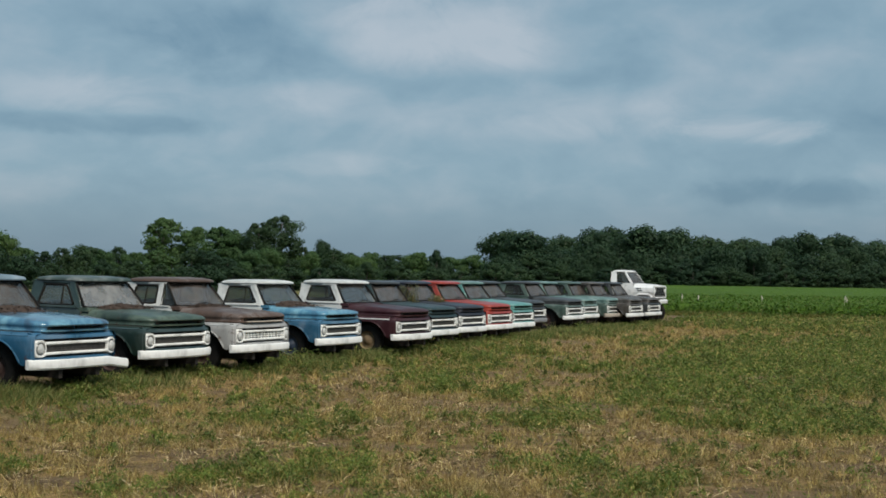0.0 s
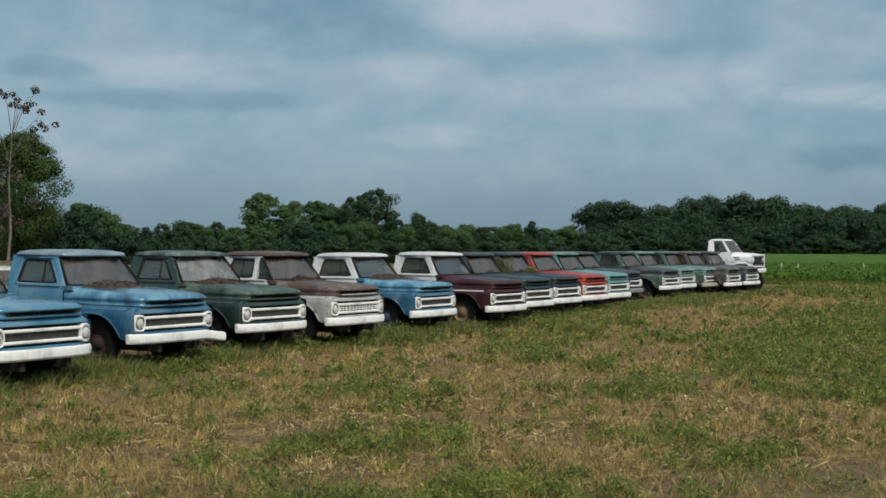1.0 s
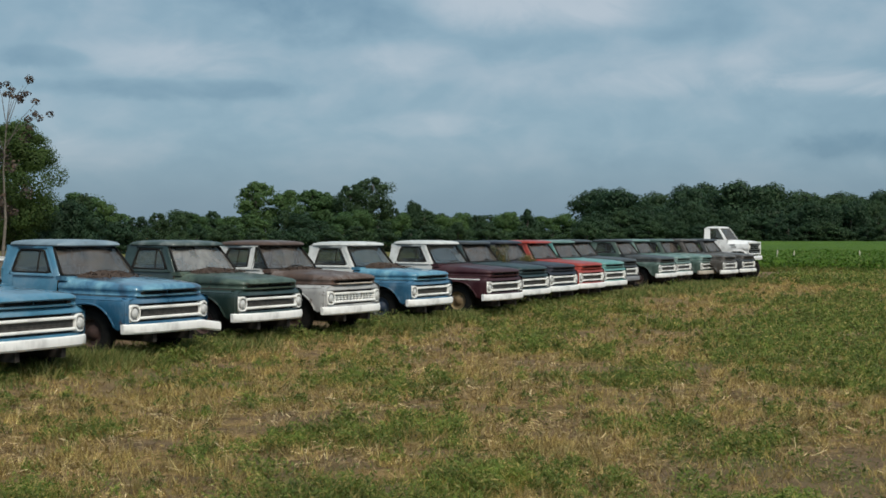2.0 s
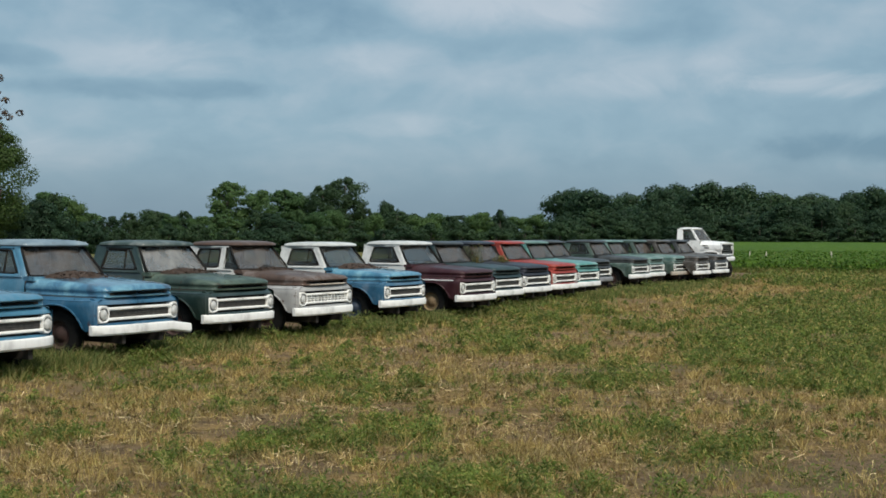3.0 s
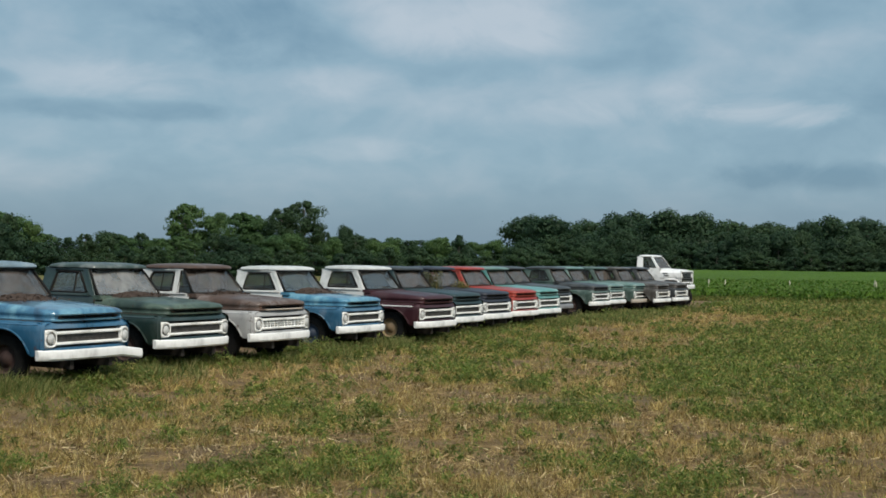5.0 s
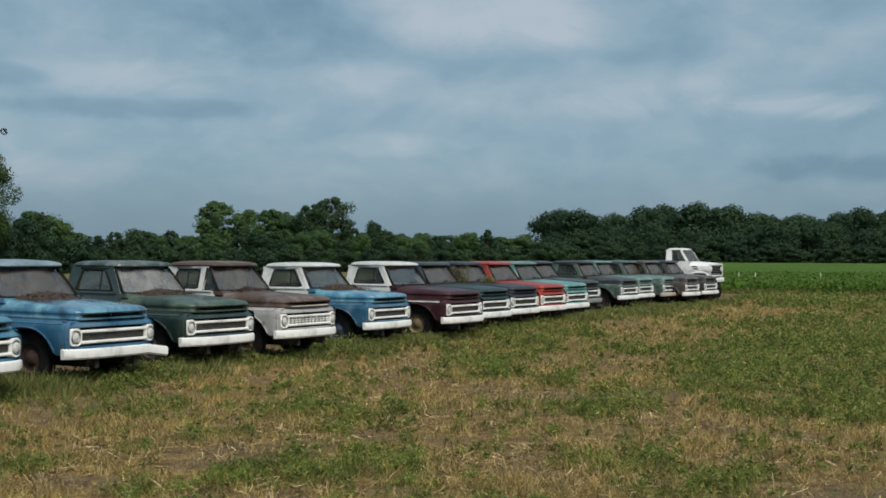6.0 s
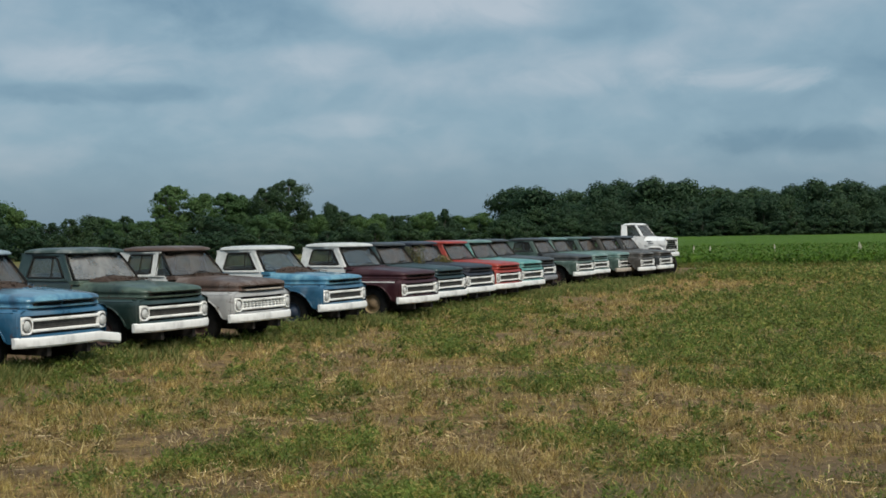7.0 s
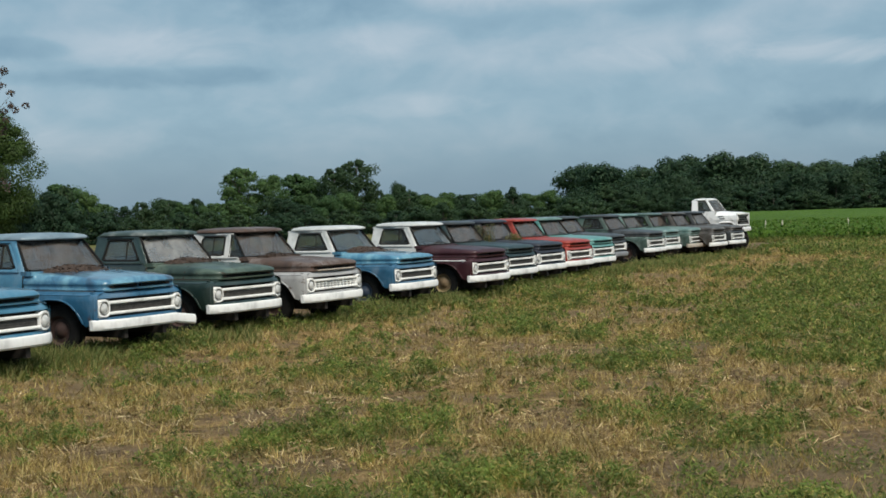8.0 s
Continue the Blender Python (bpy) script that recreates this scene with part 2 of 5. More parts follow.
def hull8(bm, lo, hi):
    """A six-sided bar between two four-cornered ends."""
    a = [bm.verts.new(p) for p in lo]
    b = [bm.verts.new(p) for p in hi]
    bm.faces.new(a[::-1])
    bm.faces.new(b)
    for i in range(4):
        j = (i + 1) % 4
        bm.faces.new((a[i], a[j], b[j], b[i]))


def lathe_x(bm, cx, cy, cz, prof, n=28, side=1):
    """Turns (offset along x, radius) pairs about an axis along x."""
    rings = []
    for off, r in prof:
        rings.append([(cx + side * off, cy + r * math.cos(2 * math.pi * k / n), cz + r * math.sin(2 * math.pi * k / n)) for k in range(n)])
    loft(bm, rings, close=True)


def tube(bm, pts, r, n=8):
    rings = []
    for i, p in enumerate(pts):
        p = Vector(p)
        d = (Vector(pts[min(i + 1, len(pts) - 1)]) - Vector(pts[max(i - 1, 0)])).normalized()
        s = d.orthogonal().normalized()
        t = d.cross(s)
        rr = r[i] if isinstance(r, (list, tuple)) else r
        rings.append([p + rr * (math.cos(2 * math.pi * k / n) * s + math.sin(2 * math.pi * k / n) * t) for k in range(n)])
    loft(bm, rings, close=True, caps=True)


def interp(v, table):
    for (a, fa), (b, fb) in zip(table, table[1:]):
        if v <= b:
            t = max(0.0, (v - a) / (b - a))
            return fa + t * (fb - fa)
    return table[-1][1]


# ---- a 1960s pickup: x across, y back from the headlights, z up ----
SIDE = [(0.42, 0.925), (0.55, 0.950), (0.75, 0.967), (0.90, 0.970), (0.985, 0.968), (1.008, 0.952), (1.030, 0.890), (1.045, 0.842)]
UPPER = [(1.045, 0.842), (1.12, 0.842), (1.23, 0.836), (1.31, 0.818)]
WHEEL_R = 0.365
AX_F, AX_R = 0.74, 3.66
ARCH = 0.535


def side_panel(bm, sgn, y0, y1, table, axle=None, z_lo=0.44, nose=False, step=0.045, flange=0.05):
    n = max(2, int((y1 - y0) / step))
    cols = []
    zs_top = table[-1][0]
    for i in range(n + 1):
        y = y0 + (y1 - y0) * i / n
        zb = z_lo
        if nose and y < AX_F - 0.56:
            zb = 0.57
        if axle is not None:
            dy = abs(y - axle)
            if dy < 0.585:
                zb = max(zb, 0.40 + ARCH * (max(0.0, 1 - (dy / 0.585) ** 2.5)) ** 0.60)
        # equal count of rows: respread the table between zb and the top
        ts = [(z - table[0][0]) / (zs_top - table[0][0]) for z, _ in table]
        col = []
        for t in ts:
            z = zb + (zs_top - zb) * t if zb > table[0][0] + 0.02 else table[0][0] + (zs_top - table[0][0]) * t
            # keep the shoulder rows at their own height
            if t > 0.80:
                z = table[0][0] + (zs_top - table[0][0]) * t
            elif zb > table[0][0] + 0.02:
                z = zb + (table[0][0] + (zs_top - table[0][0]) * 0.80 - zb) * (t / 0.80)
            x = interp(z, table)
            if nose and y < 0.16:
                q = (0.16 - y) / 0.19
                x -= 0.055 * q * q
            col.append((sgn * x, y, z))
        x, yy, z = col[0]
        col.insert(0, (sgn * (abs(x) - flange), yy, z + 0.004))
        cols.append(col)
    loft(bm, cols)


HOOD_H = [(-0.10, 1.215), (0.0, 1.232), (0.35, 1.268), (0.9, 1.300), (1.42, 1.318)]


def hood_edge():
    """The hood's outline from its rear corner round the nose to the other: x, y, how much of it is the front."""
    half = []
    for y in (1.42, 1.2, 1.0, 0.8, 0.6, 0.45, 0.32, 0.22):
        half.append((0.812 + 0.016 * y / 1.42, y, 0.0))
    for k in range(1, 9):
        a = math.pi / 2 * k / 8
        half.append((0.632 + 0.181 * math.cos(a) ** 0.8, 0.20 - 0.265 * math.sin(a) ** 0.9, max(0.0, (k - 5) / 3) ** 2))
    for x in (0.58, 0.50, 0.40, 0.30, 0.20, 0.10):
        half.append((x, -0.065 - 0.018 * (1 - (x / 0.65) ** 2), 1.0))
    return [(-x, y, q) for x, y, q in half] + [(0.0, -0.084, 1.0)] + half[::-1]


def hood_mesh(bm, dent=0.0, rnd=None):
    """A bulging hood whose rolled brow overhangs a slot that closes before its rounded corners."""
    edge = hood_edge()
    # height, inset at the sides, inset in the slot
    skirt = ((1.046, 0.020, 0.030), (1.054, 0.004, 0.008), (1.070, 0.002, 0.004), (1.077, 0.008, 0.060), (1.084, 0.012, 0.120), (1.120, 0.010, 0.120),
             (1.127, 0.006, 0.030), (1.136, 0.002, 0.004), (1.150, 0.0, -0.006))
    rings = []

    def inward(x, y):
        tx, ty = 0.30 * x, max(y, 0.42)
        d = Vector((tx - x, ty - y))
        return d

    for z, side_in, slot_in in skirt:
        row = []
        for x, y, q in edge:
            d = inward(x, y).normalized()
            k = side_in * (1 - q) + slot_in * q
            row.append((x + d.x * k, y + d.y * k, z))
        rings.append(row)

    def crown(x, y):
        return interp(y, HOOD_H) - 0.030 * (x / 0.75) ** 2 + 0.006 * math.exp(-((abs(x) - 0.30) / 0.10) ** 2)

    for deg in (18, 36, 54, 72, 90):
        a = radians(deg)
        row = []
        for x, y, q in edge:
            d = inward(x, y).normalized()
            k = 0.105 * (1 - math.cos(a))
            px, py = x + d.x * k, y + d.y * k
            top = crown(px, py)
            row.append((px, py, 1.150 + (top - 1.150) * math.sin(a)))
        rings.append(row)
    for f in (0.10, 0.25, 0.45, 0.70, 1.0):
        row = []
        for x, y, q in edge:
            d0 = inward(x, y)
            d = d0.normalized()
            x0, y0 = x + d.x * 0.105, y + d.y * 0.105
            px, py = x0 + (x + d0.x - x0) * f, y0 + (y + d0.y - y0) * f
            z = crown(px, py) + (dent * (rnd.random() - 0.5) if rnd and f < 1 else 0)
            row.append((px, py, z))
        rings.append(row)
    vs = loft(bm, rings)
    last = vs[-1]
    n = len(last)
    for i in range(n // 2 - 1):
        try:
            bm.faces.new((last[i], last[i + 1], last[n - 2 - i], last[n - 1 - i]))
        except ValueError:
            pass
    bmesh.ops.remove_doubles(bm, verts=bm.verts[:], dist=0.0005)


def strip_x(bm, prof, half, n, bow, p=5, z_arch=0.0):
    """A bar across the car: a closed (y, z) section swept along x, its ends bowing back."""
    rings = []
    for i in range(n + 1):
        x = -half + 2 * half * i / n
        q = abs(x / half) ** p
        rings.append([(x, y + bow * q, z - z_arch * q) for y, z in prof])
    loft(bm, rings, close=True, caps=True)


def pickup(m, look_of, rnd):
    """look_of: label, body, hood, roof, pillar, bumper, grille materials and states."""
    g = look_of.get
    body, hood, roof = g("body"), g("hood", g("body")), g("roof", g("body"))
    pillar, bump, grl = g("pillar", g("body")), g("bumper", M_WHITE), g("grille", M_CREAM)
    T = empty("pickup_truck", m)
    tagged(T, g("label"), "pickup truck", "row of old pickup trucks")

    # fenders, doors, cab corners
    for s in (-1, 1):
        bm = bmesh.new()
        side_panel(bm, s, -0.03, 1.42, SIDE, AX_F, nose=True)
        lip = []
        for k in range(25):
            dy = -0.583 + 1.166 * k / 24
            z = 0.40 + ARCH * (max(0.0, 1 - (abs(dy) / 0.585) ** 2.5)) ** 0.60
            if z > 0.45:
                lip.append((s * (interp(z, SIDE) + 0.002), AX_F + dy, z))
        tube(bm, lip, 0.015, 6)
        tube(bm, [(s * 0.948, 0.06, 1.004), (s * 0.962, 0.20, 0.998), (s * 0.962, 1.415, 0.998)], 0.008, 6)
        part("fender", bm, g("fender", body), T, smooth=40)
        bm = bmesh.new()
        side_panel(bm, s, 1.425, 2.335, SIDE, z_lo=0.46)
        door = part("door", bm, g("door", body), T)
        bm = bmesh.new()
        rows = []
        for y in (1.425, 1.6, 1.9, 2.2, 2.335):
            rows.append([(s * x, y, z) for z, x in UPPER])
        loft(bm, rows)
        box(bm, s * 0.815 - 0.03, s * 0.815 + 0.004, 1.50, 2.33, 1.300, 1.322, 0.004)
        part("door_upper", bm, g("door_top", pillar), door)
        bm = bmesh.new()
        tube(bm, [(s * 0.972, 2.12, 0.985), (s * 1.0, 2.13, 0.985), (s * 1.0, 2.26, 0.985), (s * 0.972, 2.27, 0.985)], 0.011, 6)
        part("door_handle", bm, M_STEEL, door, "dull chrome door handle")
        bm = bmesh.new()
        side_panel(bm, s, 2.342, 2.56, SIDE, z_lo=0.46)
        rows = [[(s * x, y, z) for z, x in UPPER] for y in (2.342, 2.45, 2.56)]
        loft(bm, rows)
        part("cab_corner", bm, g("door", body), T)
    if g("trim"):
        for s in (-1, 1):
            bm = bmesh.new()
            box(bm, s * 0.966 - 0.008, s * 0.966 + 0.008, 0.12, 2.32, 0.975, 1.0, 0.004)
            part("side_trim", bm, M_WHITE, T, "pale side trim strip")
    # hood and cowl
    bm = bmesh.new()
    hood_mesh(bm, g("dent", 0.004), rnd)
    hd = part("hood", bm, hood, T, g("hood_label", ""), 35)
    for s in (-1, 1):
        bm = bmesh.new()
        tube(bm, [(s * 0.80, 0.13, 1.043), (s * 0.826, 0.7, 1.044), (s * 0.842, 1.42, 1.044)], 0.013, 5)
        part("hood_seam", bm, M_DARK, hd, "dark seam under the hood edge")
    for s in (-1, 1):
        bm = bmesh.new()
        # black box puts the shade of the vent slot into colour
        box(bm, s * 0.29 - 0.26, s * 0.29 + 0.26, 0.0, 0.045, 1.085, 1.119, 0.004)
        part("hood_vent", bm, M_TRIM, hd, "black box for the shade inside the hood vent slot")
        bm = bmesh.new()
        box(bm, s * 0.605 - 0.040, s * 0.605 + 0.040, -0.030, 0.030, 1.086, 1.116, 0.008)
        part("parking_lamp", bm, M_LITTER, hd, "rusty empty parking lamp socket")
    if g("bare_lip"):
        bm = bmesh.new()
        strip_x(bm, [(-0.050, 1.052), (-0.084, 1.054), (-0.088, 1.064), (-0.080, 1.077), (-0.050, 1.078)], 0.60, 24, 0.018, 2)
        part("hood_lip", bm, M_RUSTBUMP, hd, "bare pale lower lip of the hood")
    bm = bmesh.new()
    strip_x(bm, [(1.24, 1.25), (1.24, 1.306), (1.33, 1.319), (1.44, 1.312), (1.44, 1.25)], 0.83, 10, 0.02)
    part("cowl", bm, hood, T)
    # front panel
    bm = bmesh.new()
    strip_x(bm, [(0.05, 1.042), (-0.005, 1.038), (-0.034, 1.018), (-0.056, 0.975), (-0.058, 0.952), (0.05, 0.944)], 0.915, 24, 0.06, 8)
    part("front_panel", bm, g("fender", body), T)
    bm = bmesh.new()
    strip_x(bm, [(0.03, 0.69), (-0.03, 0.685), (-0.05, 0.62), (0.0, 0.54), (0.05, 0.54)], 0.90, 24, 0.06, 8)
    part("lower_panel", bm, g("fender", body), T)
    for s in (-1, 1):
        bm = bmesh.new()
        box(bm, s * 0.934 - 0.010, s * 0.934 + 0.010, 0.01, 0.08, 0.66, 0.97, 0.006)
        part("grille_cheek", bm, g("fender", body), T)
    # grille
    bm = bmesh.new()
    # dark backing reaches past the bezels to draw their shadow outline
    box(bm, -0.925, 0.925, 0.035, 0.075, 0.67, 0.955)
    G = part("grille", bm, M_DARK, T, g("grille_label", "painted steel grille with two long bars"))
    for zc in (0.888, 0.738):
        bm = bmesh.new()
        strip_x(bm, [(-0.05, zc - 0.020), (-0.062, zc - 0.008), (-0.062, zc + 0.010), (-0.045, zc + 0.022), (0.02, zc + 0.022), (0.02, zc - 0.020)], 0.70, 10, 0.0)
        part("grille_bar", bm, grl, G)
    if g("egg_crate"):
        for k in range(12):
            bm = bmesh.new()
            x = -0.63 + 1.26 * k / 11
            box(bm, x - 0.007, x + 0.007, -0.035, 0.01, 0.757, 0.868)
            part("grille_fin", bm, grl, G)
        for z in (0.795, 0.832):
            bm = bmesh.new()
            box(bm, -0.69, 0.69, -0.038, 0.012, z - 0.006, z + 0.006)
            part("grille_slat", bm, grl, G)
    else:
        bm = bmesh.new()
        # solid sheet for the mesh; the shade in its holes is coloured in
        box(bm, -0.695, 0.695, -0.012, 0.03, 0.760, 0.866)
        part("grille_mesh", bm, M_MESH, G, "dark grey grille insert, shade of its mesh holes in the colour")
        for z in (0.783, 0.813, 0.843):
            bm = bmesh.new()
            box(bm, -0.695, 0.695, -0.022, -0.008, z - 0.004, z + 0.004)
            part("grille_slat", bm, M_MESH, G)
    for s in (-1, 1):
        bm = bmesh.new()
        # squarish bezel with a round opening
        n = 24
        rings = []
        for (hx, hz, y, rnd_q) in ((0.112, 0.128, 0.03, 4.0), (0.112, 0.128, -0.035, 4.0), (0.100, 0.114, -0.066, 3.6), (0.088, 0.096, -0.062, 2.2), (0.084, 0.086, -0.02, 2.0)):
            ring = []
            for k in range(n):
                a = 2 * math.pi * k / n
                c, q = math.cos(a), math.sin(a)
                r = (abs(c) ** rnd_q + abs(q) ** rnd_q) ** (-1 / rnd_q)
                ring.append((s * 0.798 + hx * r * c, y + 0.03 * (abs(0.798 + hx * r * c * s) / 0.87) ** 8, 0.814 + hz * r * q))
            rings.append(ring)
        loft(bm, rings, close=True)
        bz = part("headlight_bezel", bm, grl, T)
        bm = bmesh.new()
        rings = [[(s * 0.798 + r * math.cos(2 * math.pi * k / 20), y, 0.814 + r * math.sin(2 * math.pi * k / 20)) for k in range(20)] for r, y in ((0.084, -0.025), (0.07, -0.045), (0.045, -0.057), (0.012, -0.062))]
        bm.faces.new(loft(bm, rings, close=True)[-1])
        part("headlight", bm, g("lens", M_LENS), bz, "clouded round headlight glass")
        bm = bmesh.new()
        tube(bm, [(s * 0.798 + 0.085 * math.cos(2 * math.pi * k / 20), -0.050, 0.814 + 0.087 * math.sin(2 * math.pi * k / 20)) for k in range(21)], 0.005, 5)
        part("headlight_ring", bm, M_MESH, bz)
    # bumper
    bm = bmesh.new()
    prof = [(-0.165, 0.515), (-0.185, 0.54), (-0.19, 0.60), (-0.18, 0.645), (-0.15, 0.66), (-0.125, 0.655), (-0.13, 0.52)]
    strip_x(bm, prof, 0.975, 56, 0.20, 5)
    bend = g("bend", 0.0)
    for v in bm.verts:
        if bend and v.co.x > 0.62:
            q = (v.co.x - 0.62) / 0.32
            v.co.x += 0.07 * q * bend
            v.co.y -= 0.16 * q * q * bend
            v.co.z -= 0.05 * q * bend
    part("bumper", bm, bump, T, g("bumper_label", "white-painted steel front bumper"))
    # roof with its visor edge
    bm = bmesh.new()
    rings = []
    for (inset, z) in ((0.060, 1.748), (0.010, 1.752), (0.0, 1.768), (0.008, 1.792), (0.040, 1.812), (0.16, 1.836), (0.36, 1.848)):
        ring = []
        hx, y0, y1 = 0.735 - inset, 1.475 + inset, 2.60 - inset
        cy, hy = (y0 + y1) / 2, (y1 - y0) / 2
        for k in range(40):
            a = 2 * math.pi * (k + 0.5) / 40
            c, q = math.cos(a), math.sin(a)
            p = 9.0
            r = (abs(c) ** p + abs(q) ** p) ** (-1 / p)
            taper = 1.0 - 0.03 * (q < 0)
            ring.append((hx * r * c * taper, cy + hy * r * q, z))
        rings.append(ring)
    loft(bm, rings, close=True, caps=True)
    part("roof", bm, roof, T, g("roof_label", ""), 40)
    # pillars
    for s in (-1, 1):
        bm = bmesh.new()
        rings = []
        wrap = g("wrap")
        for xc, yc, z, hx, hy in ((0.804, 1.745, 1.290, 0.022, 0.050), (0.740, 1.735, 1.53, 0.020, 0.048), (0.676, 1.750, 1.757, 0.018, 0.055)) if wrap else ((0.806, 1.462, 1.290, 0.022, 0.072), (0.740, 1.605, 1.53, 0.020, 0.066), (0.676, 1.745, 1.757, 0.018, 0.062)):
            rings.append([(s * (xc + hx * math.cos(2 * math.pi * k / 12)), yc + hy * math.sin(2 * math.pi * k / 12), z) for k in range(12)])
        loft(bm, rings, close=True)
        part("windscreen_pillar", bm, pillar, T, smooth=80)
        if wrap:
            bm = bmesh.new()
            q = [(s * 0.786, 1.385, 1.322), (s * 0.796, 1.700, 1.322), (s * 0.672, 1.710, 1.745), (s * 0.664, 1.675, 1.745)]
            hull8(bm, q, [(x - s * 0.006, y, z) for x, y, z in q])
            pane = part("windscreen_side", bm, M_SIDE, T, "dark wrapped end of the windscreen", 0)
            pane.visible_shadow = False
            bm = bmesh.new()
            tube(bm, [(s * 0.796, 1.39, 1.318), (s * 0.806, 1.71, 1.318), (s * 0.742, 1.700, 1.53), (s * 0.680, 1.705, 1.742)], 0.014, 6)
            part("windscreen_gasket", bm, M_TRIM, T)
        bm = bmesh.new()
        hull8(bm, [(s * 0.77, 2.43, 1.31), (s * 0.822, 2.43, 1.31), (s * 0.822, 2.56, 1.31), (s * 0.77, 2.56, 1.31)],
              [(s * 0.645, 2.35, 1.755), (s * 0.695, 2.35, 1.755), (s * 0.695, 2.56, 1.755), (s * 0.645, 2.56, 1.755)])
        part("rear_pillar", bm, pillar, T)
        bm = bmesh.new()
        hull8(bm, [(s * 0.655, 1.66, 1.725), (s * 0.705, 1.66, 1.725), (s * 0.705, 2.37, 1.725), (s * 0.655, 2.37, 1.725)],
              [(s * 0.640, 1.66, 1.757), (s * 0.696, 1.66, 1.757), (s * 0.696, 2.37, 1.757), (s * 0.640, 2.37, 1.757)])
        part("window_header", bm, pillar, T)
        if not g("no_glass"):
            bm = bmesh.new()
            q = [(s * 0.803, 1.78 if wrap else 1.53, 1.315), (s * 0.803, 2.44, 1.315), (s * 0.680, 2.37, 1.727), (s * 0.680, 1.78, 1.727)]
            hull8(bm, q, [(x - s * 0.006, y, z) for x, y, z in q])
            sg = part("side_window", bm, M_SIDE, T, "", 0)
            sg.visible_shadow = False
        bm = bmesh.new()
        rim = [(s * 0.792, 1.81 if wrap else 1.575, 1.325), (s * 0.792, 2.40, 1.325), (s * 0.783, 2.425, 1.36), (s * 0.681, 2.365, 1.69), (s * 0.670, 2.33, 1.720), (s * 0.670, 1.83, 1.720), (s * 0.681, 1.80 if wrap else 1.785, 1.69), (s * 0.783, 1.79 if wrap else 1.56, 1.36), (s * 0.792, 1.81 if wrap else 1.575, 1.325)]
        tube(bm, rim, 0.030, 8)
        part("window_frame", bm, pillar, T)
        bm = bmesh.new()
        rim = [(s * (0.812 - (z - 1.325) * 0.309), y, z) for y, z in ((1.87 if wrap else 1.645, 1.355), (2.35, 1.355), (2.385, 1.385), (2.335, 1.655), (2.295, 1.690), (1.865, 1.690), (1.835 if wrap else 1.815, 1.655), (1.84 if wrap else 1.625, 1.385), (1.87 if wrap else 1.645, 1.355))]
        tube(bm, rim, 0.017, 6)
        part("window_gasket", bm, M_TRIM, T)
        bm = bmesh.new()
        tube(bm, [(s * 0.806, 2.08 if wrap else 1.88, 1.32), (s * 0.684, 2.08 if wrap else 1.92, 1.725)], 0.010, 6)
        part("vent_window_post", bm, M_TRIM, T)
        if g("mirrors"):
            bm = bmesh.new()
            tube(bm, [(s * 0.85, 1.60, 1.20), (s * 1.02, 1.52, 1.42), (s * 0.80, 1.58, 1.40)], 0.010, 6)
            box(bm, s * 1.03 - 0.05, s * 1.03 + 0.05, 1.50, 1.525, 1.40, 1.60, 0.008)
            part("wing_mirror", bm, M_TRIM, T, "black wing mirror on a bent bracket")
    # windscreen and its gasket
    bm = bmesh.new()
    rings = []
    for i in range(13):
        x = -1 + 2 * i / 12
        bow = 0.10 * (1 - abs(x) ** 2.5)
        rings.append([(x * 0.782, 1.375 - bow, 1.320), (x * 0.717, 1.525 - bow, 1.54), (x * 0.655, 1.675 - bow, 1.752)])
    loft(bm, rings)
    bmesh.ops.solidify(bm, geom=bm.faces[:], thickness=0.005)
    ws = part("windscreen", bm, g("glass", M_GLASS), T, g("glass_label", "dusty wrap windscreen"))
    ws.visible_shadow = False
    for xa, z0, y0 in ((0.79, 1.324, 1.370), (0.665, 1.745, 1.667)):
        bm = bmesh.new()
        tube(bm, [(xa * k / 8, y0 - 0.10 * (1 - abs(k / 8) ** 2.5), z0) for k in range(-8, 9)], 0.013, 6)
        part("windscreen_gasket", bm, M_TRIM, ws)
    for s in (-1, 1):
        bm = bmesh.new()
        tube(bm, [(s * 0.750, 1.352, 1.326), (s * 0.792, 1.372, 1.342), (s * 0.788, 1.405, 1.39), (s * 0.737, 1.520, 1.55), (s * 0.686, 1.632, 1.705), (s * 0.670, 1.650, 1.735), (s * 0.63, 1.643, 1.745)], 0.020, 6)
        part("windscreen_gasket", bm, M_TRIM, ws)
    for s in (-1, 1):
        bm = bmesh.new()
        tube(bm, [(s * 0.30, 1.262, 1.335), (s * 0.22, 1.272, 1.36), (s * -0.12, 1.295, 1.39)], 0.006, 5)
        part("wiper", bm, M_TRIM, ws)
    if g("sticker"):
        # dark mark high on the glass, drawn as two bent strokes
        bm = bmesh.new()
        tube(bm, [(0.30, 1.452, 1.640), (0.34, 1.425, 1.585), (0.42, 1.428, 1.575)], 0.011, 5)
        tube(bm, [(0.40, 1.470, 1.650), (0.43, 1.445, 1.600), (0.46, 1.425, 1.530)], 0.011, 5)
        part("torn_sticker", bm, M_TRIM, ws, "two bent black strokes on the windscreen")
    # cab back, rear window, interior
    bm = bmesh.new()
    box(bm, -0.81, 0.81, 2.555, 2.60, 0.55, 1.40)
    box(bm, -0.70, 0.70, 2.555, 2.60, 1.66, 1.757)
    for s in (-1, 1):
        hull8(bm, [(s * 0.60, 2.555, 1.40), (s * 0.80, 2.555, 1.40), (s * 0.80, 2.60, 1.40), (s * 0.60, 2.60, 1.40)],
              [(s * 0.56, 2.555, 1.66), (s * 0.70, 2.555, 1.66), (s * 0.70, 2.60, 1.66), (s * 0.56, 2.60, 1.66)])
    part("cab_back", bm, pillar, T)
